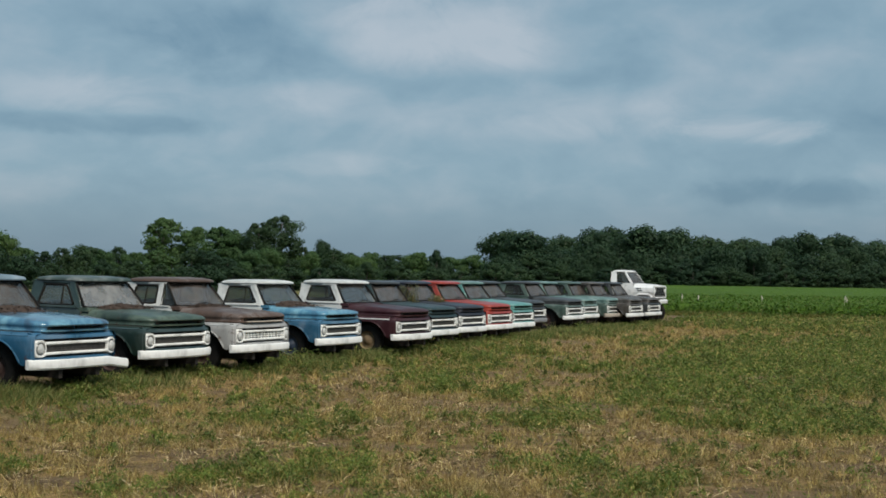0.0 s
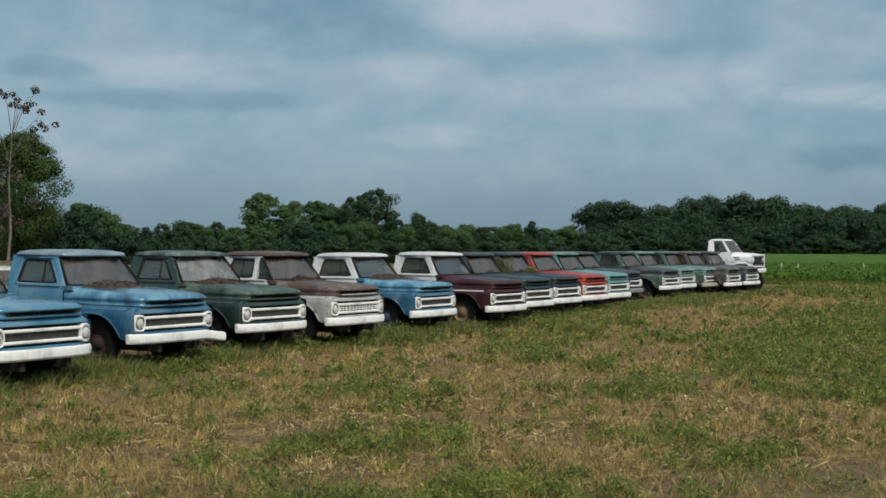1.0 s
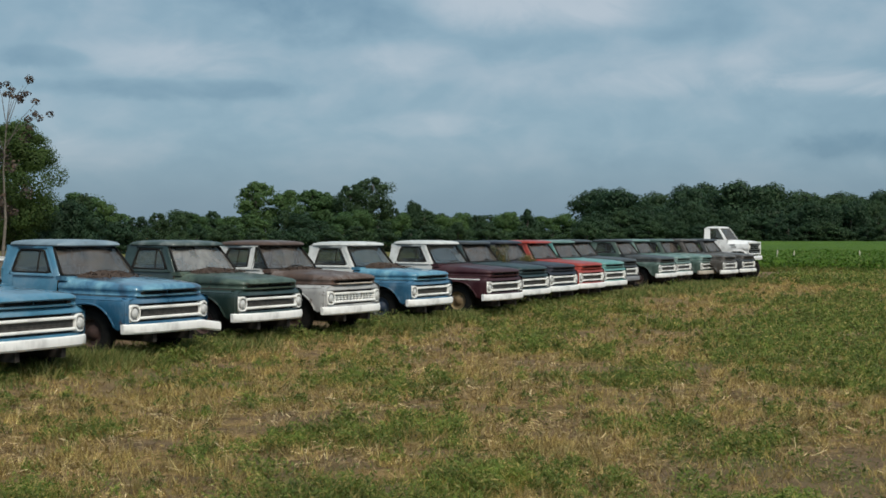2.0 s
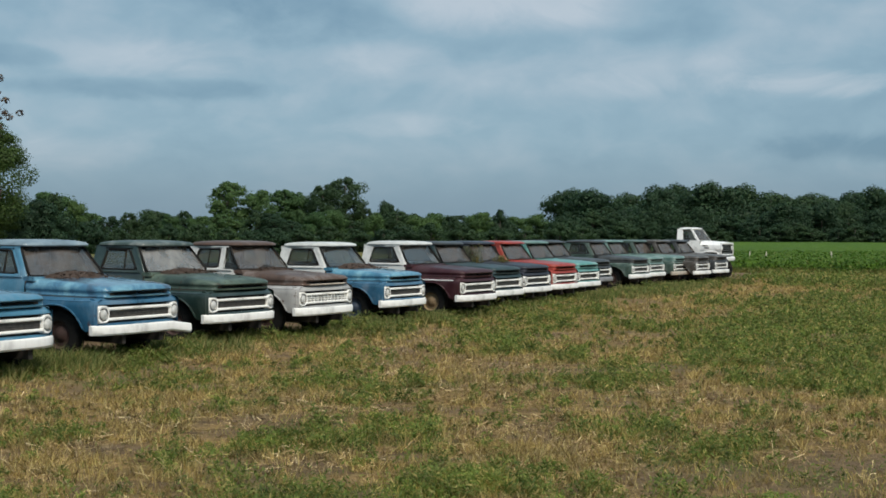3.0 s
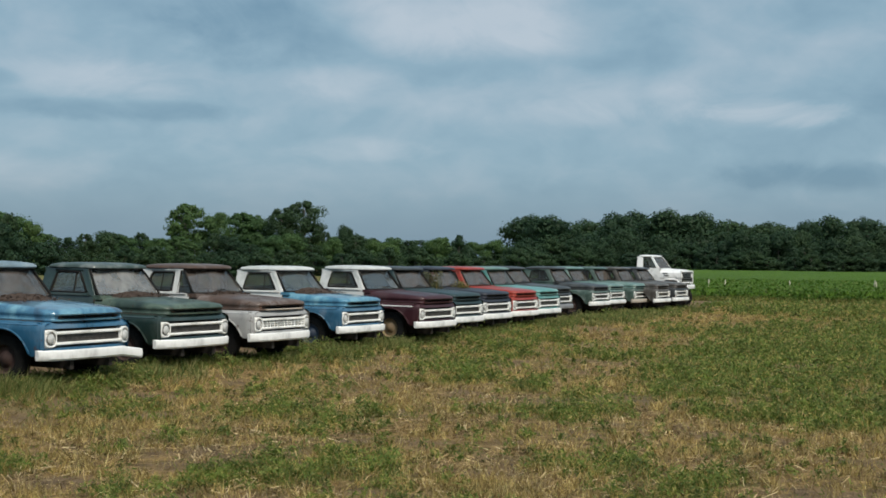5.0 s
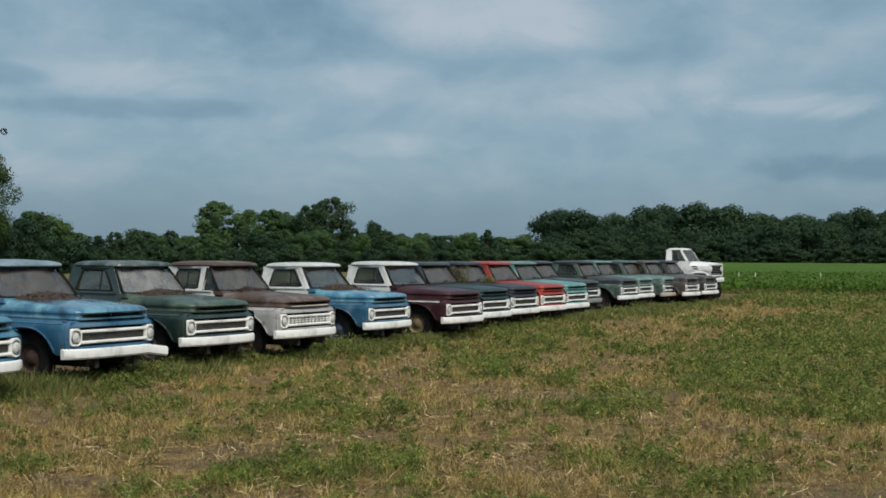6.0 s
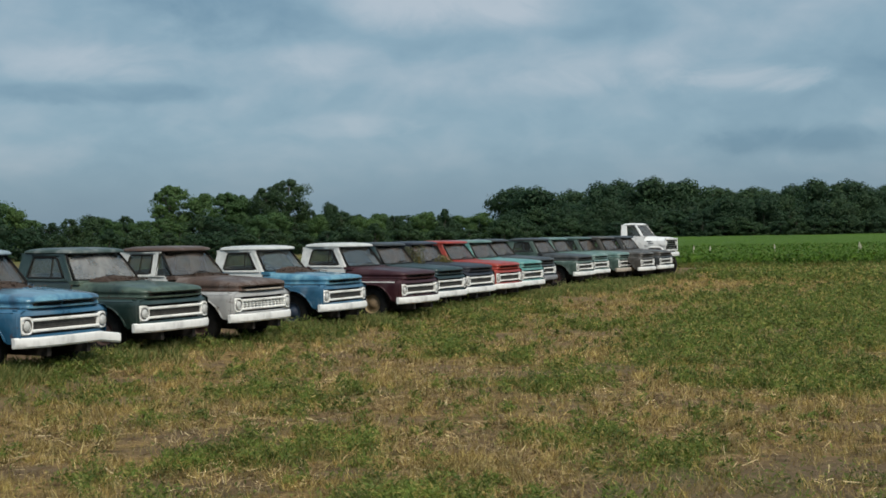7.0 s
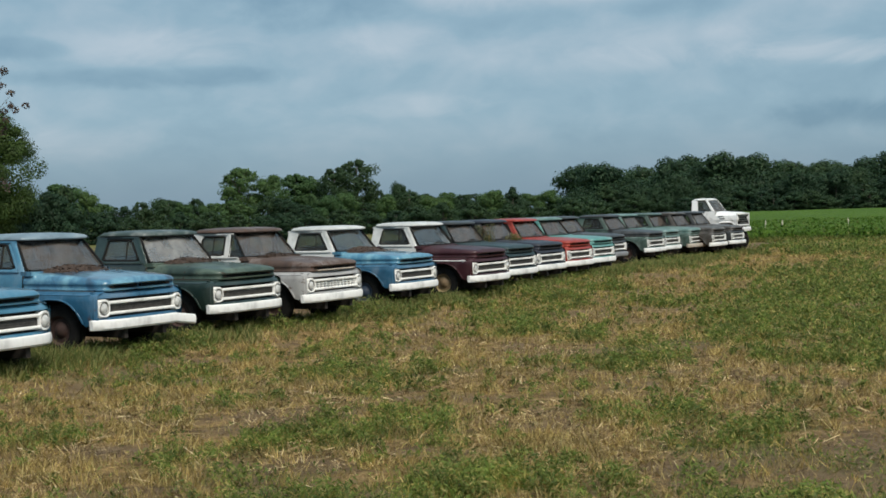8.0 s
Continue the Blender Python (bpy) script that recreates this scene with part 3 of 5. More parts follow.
    bm = bmesh.new()
    box(bm, -0.60, 0.60, 2.575, 2.58, 1.40, 1.66)
    rw = part("rear_window", bm, M_SIDE, T)
    rw.visible_shadow = False
    bm = bmesh.new()
    box(bm, -0.68, 0.68, 1.95, 2.45, 0.72, 0.98, 0.05)
    box(bm, -0.68, 0.68, 2.36, 2.52, 0.95, 1.42, 0.05)
    part("bench_seat", bm, M_SEAT, T)
    bm = bmesh.new()
    box(bm, -0.78, 0.78, 1.57, 1.77, 1.10, 1.30, 0.04)
    part("dashboard", bm, M_SEAT, T)
    bm = bmesh.new()
    cpos = Vector((0.36, 1.95, 1.28))
    pts = [cpos + Vector((0.20 * math.cos(a), 0.10 * math.sin(a), 0.17 * math.sin(a))) for a in [2 * math.pi * k / 20 for k in range(21)]]
    tube(bm, pts, 0.012, 6)
    tube(bm, [cpos, (0.36, 1.66, 1.16)], 0.018, 6)
    part("steering_wheel", bm, M_TRIM, T)
    # floor, frame and engine
    bm = bmesh.new()
    box(bm, -0.80, 0.80, 1.40, 2.56, 0.47, 0.56)
    box(bm, -0.56, 0.56, 0.08, 1.42, 0.50, 1.04)
    for s in (-1, 1):
        box(bm, s * 0.42 - 0.04, s * 0.42 + 0.04, -0.10, 4.7, 0.38, 0.52)
        box(bm, s * 0.73 - 0.18, s * 0.73 + 0.18, 1.36, 1.42, 0.46, 1.04)
        box(bm, s * 0.73 - 0.18, s * 0.73 + 0.16, 0.03, 0.10, 0.60, 1.03)
    box(bm, -0.62, 0.62, AX_F - 0.05, AX_F + 0.05, 0.38, 0.48)
    part("chassis", bm, M_DARK, T, "grimy dark chassis and engine bay")
    # bed
    bm = bmesh.new()
    box(bm, -0.90, 0.90, 2.66, 4.86, 0.60, 0.65)
    box(bm, -0.90, 0.90, 2.66, 2.71, 0.60, 1.13, 0.01)
    for s in (-1, 1):
        box(bm, s * 0.90 - 0.03, s * 0.90 + 0.03, 2.66, 4.86, 1.08, 1.14, 0.012)
    B = part("cargo_bed", bm, g("bed", body), T)
    for s in (-1, 1):
        bm = bmesh.new()
        side_panel(bm, s, 2.66, 4.88, SIDE, AX_R, z_lo=0.50)
        part("bed_side", bm, g("bed", body), B)
    bm = bmesh.new()
    box(bm, -0.90, 0.90, 4.84, 4.89, 0.62, 1.12, 0.012)
    part("tailgate", bm, g("bed", body), B)
    # wheels
    for s in (-1, 1):
        for y in (AX_F, AX_R):
            bm = bmesh.new()
            zc = WHEEL_R + 0.13
            lathe_x(bm, s * 0.77, y, zc, [(-0.02, 0.005), (-0.04, 0.19), (-0.10, 0.20), (-0.105, 0.26), (-0.09, 0.34), (-0.06, WHEEL_R), (0.06, WHEEL_R), (0.09, 0.34), (0.105, 0.27), (0.09, 0.205), (0.03, 0.20)], side=s)
            W = part("wheel", bm, M_RUBBER, T, "worn black tyre")
            bm = bmesh.new()
            lathe_x(bm, s * 0.77, y, zc, [(0.092, 0.205), (0.075, 0.195), (0.045, 0.18), (0.04, 0.12), (0.055, 0.10), (0.075, 0.085), (0.095, 0.05), (0.10, 0.005)], 24, side=s)
            part("rim", bm, g("rim", M_RUSTRIM), W)
    return T

# ---- ground ----
def value_noise(x, y, scale, seed):
    """Smooth random field on arrays."""
    x, y = np.asarray(x) / scale, np.asarray(y) / scale
    xi, yi = np.floor(x).astype(int), np.floor(y).astype(int)
    fx, fy = x - xi, y - yi
    fx, fy = fx * fx * (3 - 2 * fx), fy * fy * (3 - 2 * fy)

    def h(a, b):
        v = np.sin(a * 127.1 + b * 311.7 + seed * 74.7) * 43758.5453
        return v - np.floor(v)

    return (h(xi, yi) * (1 - fx) + h(xi + 1, yi) * fx) * (1 - fy) + (h(xi, yi + 1) * (1 - fx) + h(xi + 1, yi + 1) * fx) * fy


def fbm(x, y, scale, seed):
    return 0.5 * value_noise(x, y, scale, seed) + 0.3 * value_noise(x, y, scale / 2.3, seed + 1) + 0.2 * value_noise(x, y, scale / 5.1, seed + 2)


# weedy and dried-out places: x, y, half-length along x, half-length along y, weight
LUSH = [(-3.7, 16.2, 0.7, 0.5, 0.5), (-4.3, 13.9, 0.5, 0.5, 0.7), (11.5, 43, 3.5, 10, 0.55), (7.2, 31, 3.8, 7.5, 0.95), (4.4, 24.8, 1.6, 2.6, 0.7), (9.5, 25, 3, 6, 0.6),
        (-1.1, 15, 0.62, 0.4, 0.9), (2.45, 13.8, 0.45, 0.42, 0.95), (-2.3, 18.7, 1.7, 0.8, 0.65), (-2.2, 11.8, 0.5, 0.5, 0.8), (0.65, 20.8, 0.35, 0.6, 0.9), (-4.2, 26.5, 1.6, 1.6, 0.4),
        (5.4, 19.2, 1.2, 1, 0.55), (1.2, 12.6, 0.5, 0.35, 0.3)]
PARCHED = [(-3.9, 11.6, 1.2, 1.1, 0.6), (-5, 15.8, 0.9, 0.8, 0.4), (-5.5, 18.4, 1.3, 1.6, 0.5), (9, 52, 4.5, 6, 0.6), (3.6, 41, 1.5, 9, 0.5), (-0.5, 18, 0.9, 0.8, 0.6),
           (-0.2, 22, 1.4, 1.4, 0.5), (1, 16, 1, 0.7, 0.4), (4.2, 14, 1.6, 2.2, 0.6), (1.6, 27, 1.6, 3.5, 0.35), (-0.3, 13.3, 1.2, 0.7, 0.5), (-0.2, 11.6, 1.1, 0.6, 0.3),
           (-3.3, 22.4, 1.6, 0.9, 0.45)]
SOIL = [(3.3, 12.6, 1.3, 0.7), (2.2, 10.9, 0.9, 0.45), (4.2, 15.2, 0.9, 0.4), (-2.45, 15.4, 0.95, 0.5), (-1.2, 16.4, 1.1, 0.22), (1.2, 11.9, 0.6, 0.35), (2.9, 17.5, 0.6, 0.3), (-3.6, 13.2, 0.5, 0.4),
        (1.9, 14.2, 0.4, 0.3), (0.2, 14.2, 0.45, 0.25), (-4.5, 20.5, 0.8, 0.4), (3.8, 10.6, 0.8, 0.4), (0.1, 20.4, 0.9, 0.5), (-3.9, 18.6, 0.5, 0.4), (-0.9, 12.9, 0.5, 0.3)]
ROW_A, ROW_B = Vector((-8.5, 13.5)), Vector((9.3, 59.0))


def row_side(x, y):
    """Metres in front of the line of bumpers (negative: behind it)."""
    d = (ROW_B - ROW_A).normalized()
    return (np.asarray(x) - ROW_A.x) * d.y - (np.asarray(y) - ROW_A.y) * d.x


def green_of(x, y):
    g = 0.43 + 2.1 * (fbm(x, y * 0.7, 0.9, 5) - 0.5) + 2.0 * (fbm(x, y * 0.5, 2.6, 9) - 0.5) + 1.7 * (fbm(x, y * 0.85, 0.40, 21) - 0.5)
    for spots, goal in ((LUSH, 0.95), (PARCHED, 0.05)):
        for px, py, rx, ry, w in spots:
            k = min(1.0, 1.25 * w) * np.exp(-(((x - px) / rx) ** 2 + ((y - py) / ry) ** 2) ** 1.5)
            g = g + 0.85 * k * (goal - g)
    r = row_side(x, y)
    g = g - 0.06 * np.exp(-((r - 0.8) / 0.8) ** 2) + 0.7 * (r < -3)
    return np.clip(g, 0, 1)


def soil_of(x, y):
    s = np.clip((fbm(x, y * 0.8, 1.9, 31) - 0.60 + 0.07 * np.exp(-((np.asarray(x) - 3.5) / 2.5) ** 2 - ((np.asarray(y) - 13) / 4) ** 2)) * 6, 0, 1) * 0.8
    s = np.maximum(s, np.clip((fbm(x, y, 0.50, 51) - 0.565) * 9, 0, 1) * 0.85)
    for px, py, rx, ry in SOIL:
        s = np.maximum(s, np.exp(-(((x - px) / rx) ** 2 + ((y - py) / ry) ** 2) ** 2))
    r = row_side(x, y)
    s = np.maximum(s, np.clip((-0.5 - r) * 3, 0, 1) * (r > -5.2))
    return np.clip(s, 0, 1)


def ground_height(x, y):
    return 0.14 * np.exp(-(np.clip(np.abs(row_side(x, y) + 2.5) - 2.3, 0, 99) / 1.3) ** 2) + 0.05 * (fbm(x, y, 2.2, 3) - 0.5) + 0.03 * (fbm(x, y, 0.7, 13) - 0.5)


def fast_mesh(name, verts, faces, mat, attr=None):
    """A mesh from arrays; faces all of one size."""
    me = bpy.data.meshes.new(name)
    verts = np.asarray(verts, dtype=np.float32)
    faces = np.asarray(faces, dtype=np.int32)
    k = faces.shape[1]
    me.vertices.add(len(verts))
    me.vertices.foreach_set("co", verts.ravel())
    me.loops.add(faces.size)
    me.loops.foreach_set("vertex_index", faces.ravel())
    me.polygons.add(len(faces))
    me.polygons.foreach_set("loop_start", np.arange(0, faces.size, k, dtype=np.int32))
    if attr:
        for an, av in attr.items():
            a = me.attributes.new(an, "FLOAT", "POINT")
            a.data.foreach_set("value", np.asarray(av, dtype=np.float32))
    me.update(calc_edges=True)
    me.validate()
    me.materials.append(mat)
    return me


def ground_material():
    mat, nt, b = nodes_of("stubble_field_soil")

    def attr(n):
        a = nt.nodes.new("ShaderNodeAttribute")
        a.attribute_name = n
        return a.outputs["Fac"]

    fine = noise_of(nt, 9.0, 8, 0.75, dist=0.3)
    dry = ramp_of(nt, fine, [(0.30, (0.070, 0.044, 0.024)), (0.50, (0.205, 0.138, 0.064)), (0.72, (0.40, 0.290, 0.135))])
    grn = ramp_of(nt, noise_of(nt, 7.0, 8, 0.75), [(0.30, (0.040, 0.066, 0.016)), (0.52, (0.085, 0.125, 0.030)), (0.75, (0.18, 0.185, 0.060))])
    soil = ramp_of(nt, noise_of(nt, 14.0, 8, 0.7), [(0.3, (0.085, 0.056, 0.032)), (0.7, (0.235, 0.168, 0.102))])
    c = mix_of(nt, attr("green"), dry, grn)
    thatch = ramp_of(nt, noise_of(nt, 3.6, 6, 0.65, dist=0.5), [(0.38, (0.42, 0.39, 0.37)), (0.50, (1.0, 0.99, 0.97)), (0.62, (1.45, 1.40, 1.28))])
    c = mix_of(nt, 1.0, c, thatch, "MULTIPLY")
    c = mix_of(nt, attr("soil"), c, soil)
    nt.links.new(c, b.inputs["Base Color"])
    b.inputs["Roughness"].default_value = 0.95
    b.inputs["Specular IOR Level"].default_value = 0.1
    bump_of(nt, b, noise_of(nt, 22.0, 8, 0.8), 0.8, 0.04)
    return mat


def make_ground():
    xs = np.concatenate([[-3000, -1500, -700, -350, -180, -100, -60, -40], np.arange(-28, -8, 1.0), np.arange(-8, 9, 0.16), np.arange(9, 12, 0.3), np.arange(12, 32, 1.0), [40, 60, 100, 180, 350, 700, 1500, 3000]])
    ys = np.concatenate([[-3000, -1200, -400, -120, -40, -25], np.arange(-16, 8, 0.4), np.arange(8, 24, 0.16), np.arange(24, 30, 0.3), np.arange(30, 80, 0.8), [85, 95, 110, 140, 200, 300, 450, 700, 1200, 2000, 3500]])
    X, Y = np.meshgrid(xs, ys)
    near = np.exp(-np.clip((np.hypot(X, Y - 20) - 30) / 40, 0, 50))
    Z = ground_height(X, Y) * near
    V = np.stack([X, Y, Z], -1).reshape(-1, 3)
    nx = len(xs)
    i = np.arange(len(ys) - 1)[:, None] * nx + np.arange(nx - 1)[None]
    F = np.stack([i, i + 1, i + nx + 1, i + nx], -1).reshape(-1, 4)
    me = fast_mesh("ground", V, F, ground_material(), {"green": np.clip((green_of(X, Y) - 0.35) * 1.8, 0, 1).ravel(), "soil": soil_of(X, Y).ravel()})
    me.polygons.foreach_set("use_smooth", np.ones(len(F), dtype=bool))
    ob = new("ground", me)
    tagged(ob, "mown hay field of dry straw, weeds and bare soil", "ground", kind="structure")


make_ground()

# ---- the row of trucks ----
P_BLUE = paint("mid_blue_enamel", (0.026, 0.112, 0.205), 0.27, 0.24, 0.22, seed=1)
# paler than the body: bleached paint plus a cyan sheen mixed into the colour
P_BLUE_HOOD = paint("bleached_sheen_blue_hood", (0.052, 0.160, 0.262), 0.30, 0.26, 0.5, (0.050, 0.040, 0.055), seed=24, stain=(0.030, 0.055, 0.095), bleach=(0.165, 0.345, 0.440))
P_SKY = paint("light_blue_enamel", (0.055, 0.185, 0.290), 0.24, 0.26, 0.25, seed=2)
P_BLUE_ROOF = paint("faded_blue_roof", (0.17, 0.235, 0.28), 0.28, 0.5, 0.4, seed=3)
P_GREEN = paint("dark_green_enamel", (0.013, 0.029, 0.023), 0.24, 0.28, 0.08, seed=4)
P_GREEN_HOOD = paint("oxidised_green_hood", (0.044, 0.070, 0.055), 0.40, 0.42, 0.25, (0.05, 0.030, 0.022), seed=5, stain=(0.018, 0.032, 0.028), bleach=(0.105, 0.145, 0.112))
P_GREEN_ROOF = paint("dull_green_roof", (0.040, 0.062, 0.055), 0.3, 0.5, 0.3, seed=23)
P_BROWN = paint("rusted_brown", (0.085, 0.055, 0.043), 0.55, 0.7, 0.25, (0.085, 0.048, 0.034), seed=6)
P_OFFWHITE = paint("chalky_white", (0.56, 0.57, 0.555), 0.26, 0.45, 0.1, seed=7)
P_GREY = paint("grey_primer_white", (0.37, 0.37, 0.365), 0.38, 0.4, 0.1, seed=8)
P_AZURE = paint("azure_enamel", (0.030, 0.108, 0.190), 0.2, 0.24, 0.22, seed=9)
P_AZURE_HOOD = paint("bleached_azure_hood", (0.060, 0.195, 0.300), 0.24, 0.26, 0.3, seed=25, stain=(0.035, 0.110, 0.190), bleach=(0.17, 0.35, 0.44))
P_MAROON = paint("maroon_enamel", (0.040, 0.009, 0.013), 0.16, 0.46, 0.04, (0.05, 0.025, 0.02), seed=10)
P_TEALBLACK = paint("dark_teal_enamel", (0.016, 0.036, 0.040), 0.25, 0.46, 0.06, (0.04, 0.025, 0.02), seed=11)
P_NAVY = paint("dark_navy_enamel", (0.018, 0.021, 0.032), 0.25, 0.46, 0.05, (0.04, 0.025, 0.02), seed=12)
P_RED = paint("orange_red_enamel", (0.288, 0.032, 0.018), 0.34, 0.35, 0.10, (0.09, 0.022, 0.018), seed=13)
P_AQUA = paint("turquoise_enamel", (0.084, 0.248, 0.228), 0.22, 0.32, 0.3, seed=14)
P_CHAR = paint("charcoal_enamel", (0.036, 0.040, 0.042), 0.3, 0.46, 0.08, (0.05, 0.03, 0.022), seed=15)
P_SAGE = paint("sage_green_enamel", (0.060, 0.100, 0.084), 0.36, 0.46, 0.3, seed=16)
P_SEAFOAM = paint("seafoam_enamel", (0.108, 0.188, 0.168), 0.26, 0.46, 0.35, seed=17)
P_RUSTGREY = paint("rusty_grey", (0.060, 0.056, 0.050), 0.5, 0.6, 0.25, (0.07, 0.045, 0.035), seed=18)
M_GREYBUMP = paint("grey_bumper", (0.22, 0.22, 0.23), 0.3, 0.5, 0.1, seed=19)
M_RUSTBUMP = paint("rusty_pale_bumper", (0.42, 0.37, 0.31), 0.5, 0.6, 0.1, seed=20)
M_RUSTRIM = plain("rusty_rim", (0.026, 0.014, 0.012), (0.070, 0.036, 0.028), 0.8)
M_TANRIM = plain("tan_rim", (0.15, 0.095, 0.05), (0.28, 0.20, 0.11), 0.7)
M_BLUERIM = plain("dark_blue_rim", (0.018, 0.030, 0.055), (0.04, 0.06, 0.095), 0.6)

TRUCKS = [
    (-6.331, 17.908, 66.5, dict(label="light blue old pickup truck with white bumper in the grass", body=P_SKY, hood=P_SKY, roof=P_BLUE_ROOF, rim=M_RUSTRIM)),
    (-5.399, 20.953, 65.3, dict(label="blue old pickup truck with faded roof and bent bumper", body=P_BLUE, hood=P_BLUE_HOOD, roof=P_BLUE_ROOF, pillar=P_SKY, door=P_SKY, rim=M_RUSTRIM, bend=1.0, litter=1.0)),
    (-4.458, 24.073, 64.0, dict(label="dark green old pickup truck with oxidised hood", body=P_GREEN, hood=P_GREEN_HOOD, roof=P_GREEN_ROOF, rim=M_RUSTRIM, litter=0.9, glass=M_GLASS_PALE)),
    (-3.288, 26.175, 65.2, dict(label="rusty brown and grey-white old pickup truck with egg-crate grille", body=P_GREY, hood=P_BROWN, roof=P_BROWN, pillar=P_OFFWHITE, egg_crate=True, wrap=True, bare_lip=True, rim=M_RUSTRIM, litter=0.6)),
    (-2.099, 29.876, 66.1, dict(label="azure blue old pickup truck with white roof", body=P_AZURE, hood=P_AZURE_HOOD, roof=P_OFFWHITE, pillar=P_OFFWHITE, rim=M_BLUERIM, litter=1.25, glass=M_GLASS_DARK)),
    (-0.628, 32.553, 64.7, dict(label="maroon old pickup truck with white roof and pale side trim", body=P_MAROON, hood=P_MAROON, roof=P_OFFWHITE, pillar=P_OFFWHITE, rim=M_TANRIM, trim=True, sticker=True, glass=M_GLASS_DARK)),
    (0.05, 35.29, 65.0, dict(label="dark teal old pickup truck with white bumper", body=P_TEALBLACK, hood=P_TEALBLACK, roof=P_CHAR, mirrors=True)),
    (0.83, 37.64, 65.0, dict(label="dark navy old pickup truck with white bumper", body=P_NAVY, hood=P_NAVY, roof=P_NAVY)),
    (1.66, 39.88, 65.0, dict(label="orange-red old pickup truck with white bumper", body=P_RED, hood=P_RED, roof=P_RED)),
    (2.41, 41.9, 65.0, dict(label="turquoise old pickup truck with pale roof", body=P_AQUA, hood=P_AQUA, roof=P_SEAFOAM)),
    (3.09, 46.2, 65.0, dict(label="charcoal old pickup truck with grey bumper parked further back", body=P_CHAR, hood=P_CHAR, roof=P_CHAR, bumper=M_GREYBUMP)),
    (4.74, 50.4, 65.0, dict(label="sage green old pickup truck with white bumper", body=P_SAGE, hood=P_CHAR, roof=P_CHAR)),
    (5.55, 52.8, 65.0, dict(label="seafoam green old pickup truck with pale roof", body=P_SEAFOAM, hood=P_SEAFOAM, roof=P_SEAFOAM)),
    (6.68, 54.7, 65.0, dict(label="green old pickup truck with rusty bumper", body=P_SAGE, hood=P_SEAFOAM, roof=P_SAGE, bumper=M_RUSTBUMP)),
    (7.62, 55.5, 65.0, dict(label="rusty grey old pickup truck with white bumper", body=P_RUSTGREY, hood=P_RUSTGREY, roof=P_RUSTGREY)),
    (8.69, 57.9, 65.0, dict(label="dark grey old pickup truck at the end of the row", body=P_CHAR, hood=P_RUSTGREY, roof=P_CHAR)),
]


# springs and tyres have settled unevenly: lift, nose-down tilt
STANCE = {(-5.399, 20.953): (0.035, 0.9), (-4.458, 24.073): (0.02, 0.7), (-3.288, 26.175): (0.03, 0.2), (-0.628, 32.553): (0.0, 0.5)}


def truck_pose(x, y, psi):
    """The headlight glass, 6 cm ahead of a truck's origin, stands at x, y."""
    lift, nod = STANCE.get((x, y), (0.0, 0.0))
    return pose(x, y, lift, 0, 0, psi) @ pose(0, 0.055, 0, nod)


rng = random.Random(11)
for tx, ty, tpsi, look_of in TRUCKS:
    pickup(truck_pose(tx, ty, tpsi), look_of, rng)


# ---- what lies on and grows between the trucks ----
def litter(tx, ty, psi, amount, rs):
    """A drift of dead leaves on the cowl, against the windscreen."""
    bm = bmesh.new()
    nx, ny = 26, 10
    rows = []
    for j in range(ny + 1):
        v = j / ny
        row = []
        for i in range(nx + 1):
            u = -1 + 2 * i / nx
            x = 0.62 * u
            reach = (0.42 + 0.16 * rs.random()) * amount * (1 - 0.5 * abs(u) ** 2)
            y = 1.33 - 0.10 * (1 - abs(x / 0.785) ** 2.5) - reach * (1 - v) + 0.02
            base = interp(y, HOOD_H) - 0.012 * abs(u) - 0.012
            hgt = (0.075 * amount * v ** 1.1 * (1 - abs(u) ** 3) + 0.016 * rs.random()) * (0 if i in (0, nx) or j == 0 else 1)
            row.append((x, y, base + hgt))
        rows.append(row)
    loft(bm, rows)
    for _ in range(260):
        u, v = rs.uniform(-1, 1), rs.random() ** 0.7
        x = 0.62 * u
        y = 1.33 - 0.10 * (1 - abs(x / 0.785) ** 2.5) - 0.5 * amount * (1 - v)
        z = interp(y, HOOD_H) + 0.004 + 0.06 * amount * v * (1 - abs(u) ** 3)
        a = Vector((rs.gauss(0, 1), rs.gauss(0, 1), rs.gauss(0, 0.5))).normalized() * 0.022
        b = Vector((rs.gauss(0, 1), rs.gauss(0, 1), rs.gauss(0, 0.5))).normalized() * 0.014
        c = Vector((x, y, z))
        bm.faces.new([bm.verts.new(c - a), bm.verts.new(c + b), bm.verts.new(c + a), bm.verts.new(c - b)])
    ob = part("leaf_litter", bm, M_LITTER)
    ob.matrix_world = truck_pose(tx, ty, psi)
    tagged(ob, "drift of brown dead leaves on a truck cowl", "leaf litter", "leaf drifts", "stuff")


lrs = random.Random(3)
for tx, ty, tpsi, look_of in TRUCKS:
    if look_of.get("litter"):
        litter(tx, ty, tpsi, look_of["litter"], lrs)

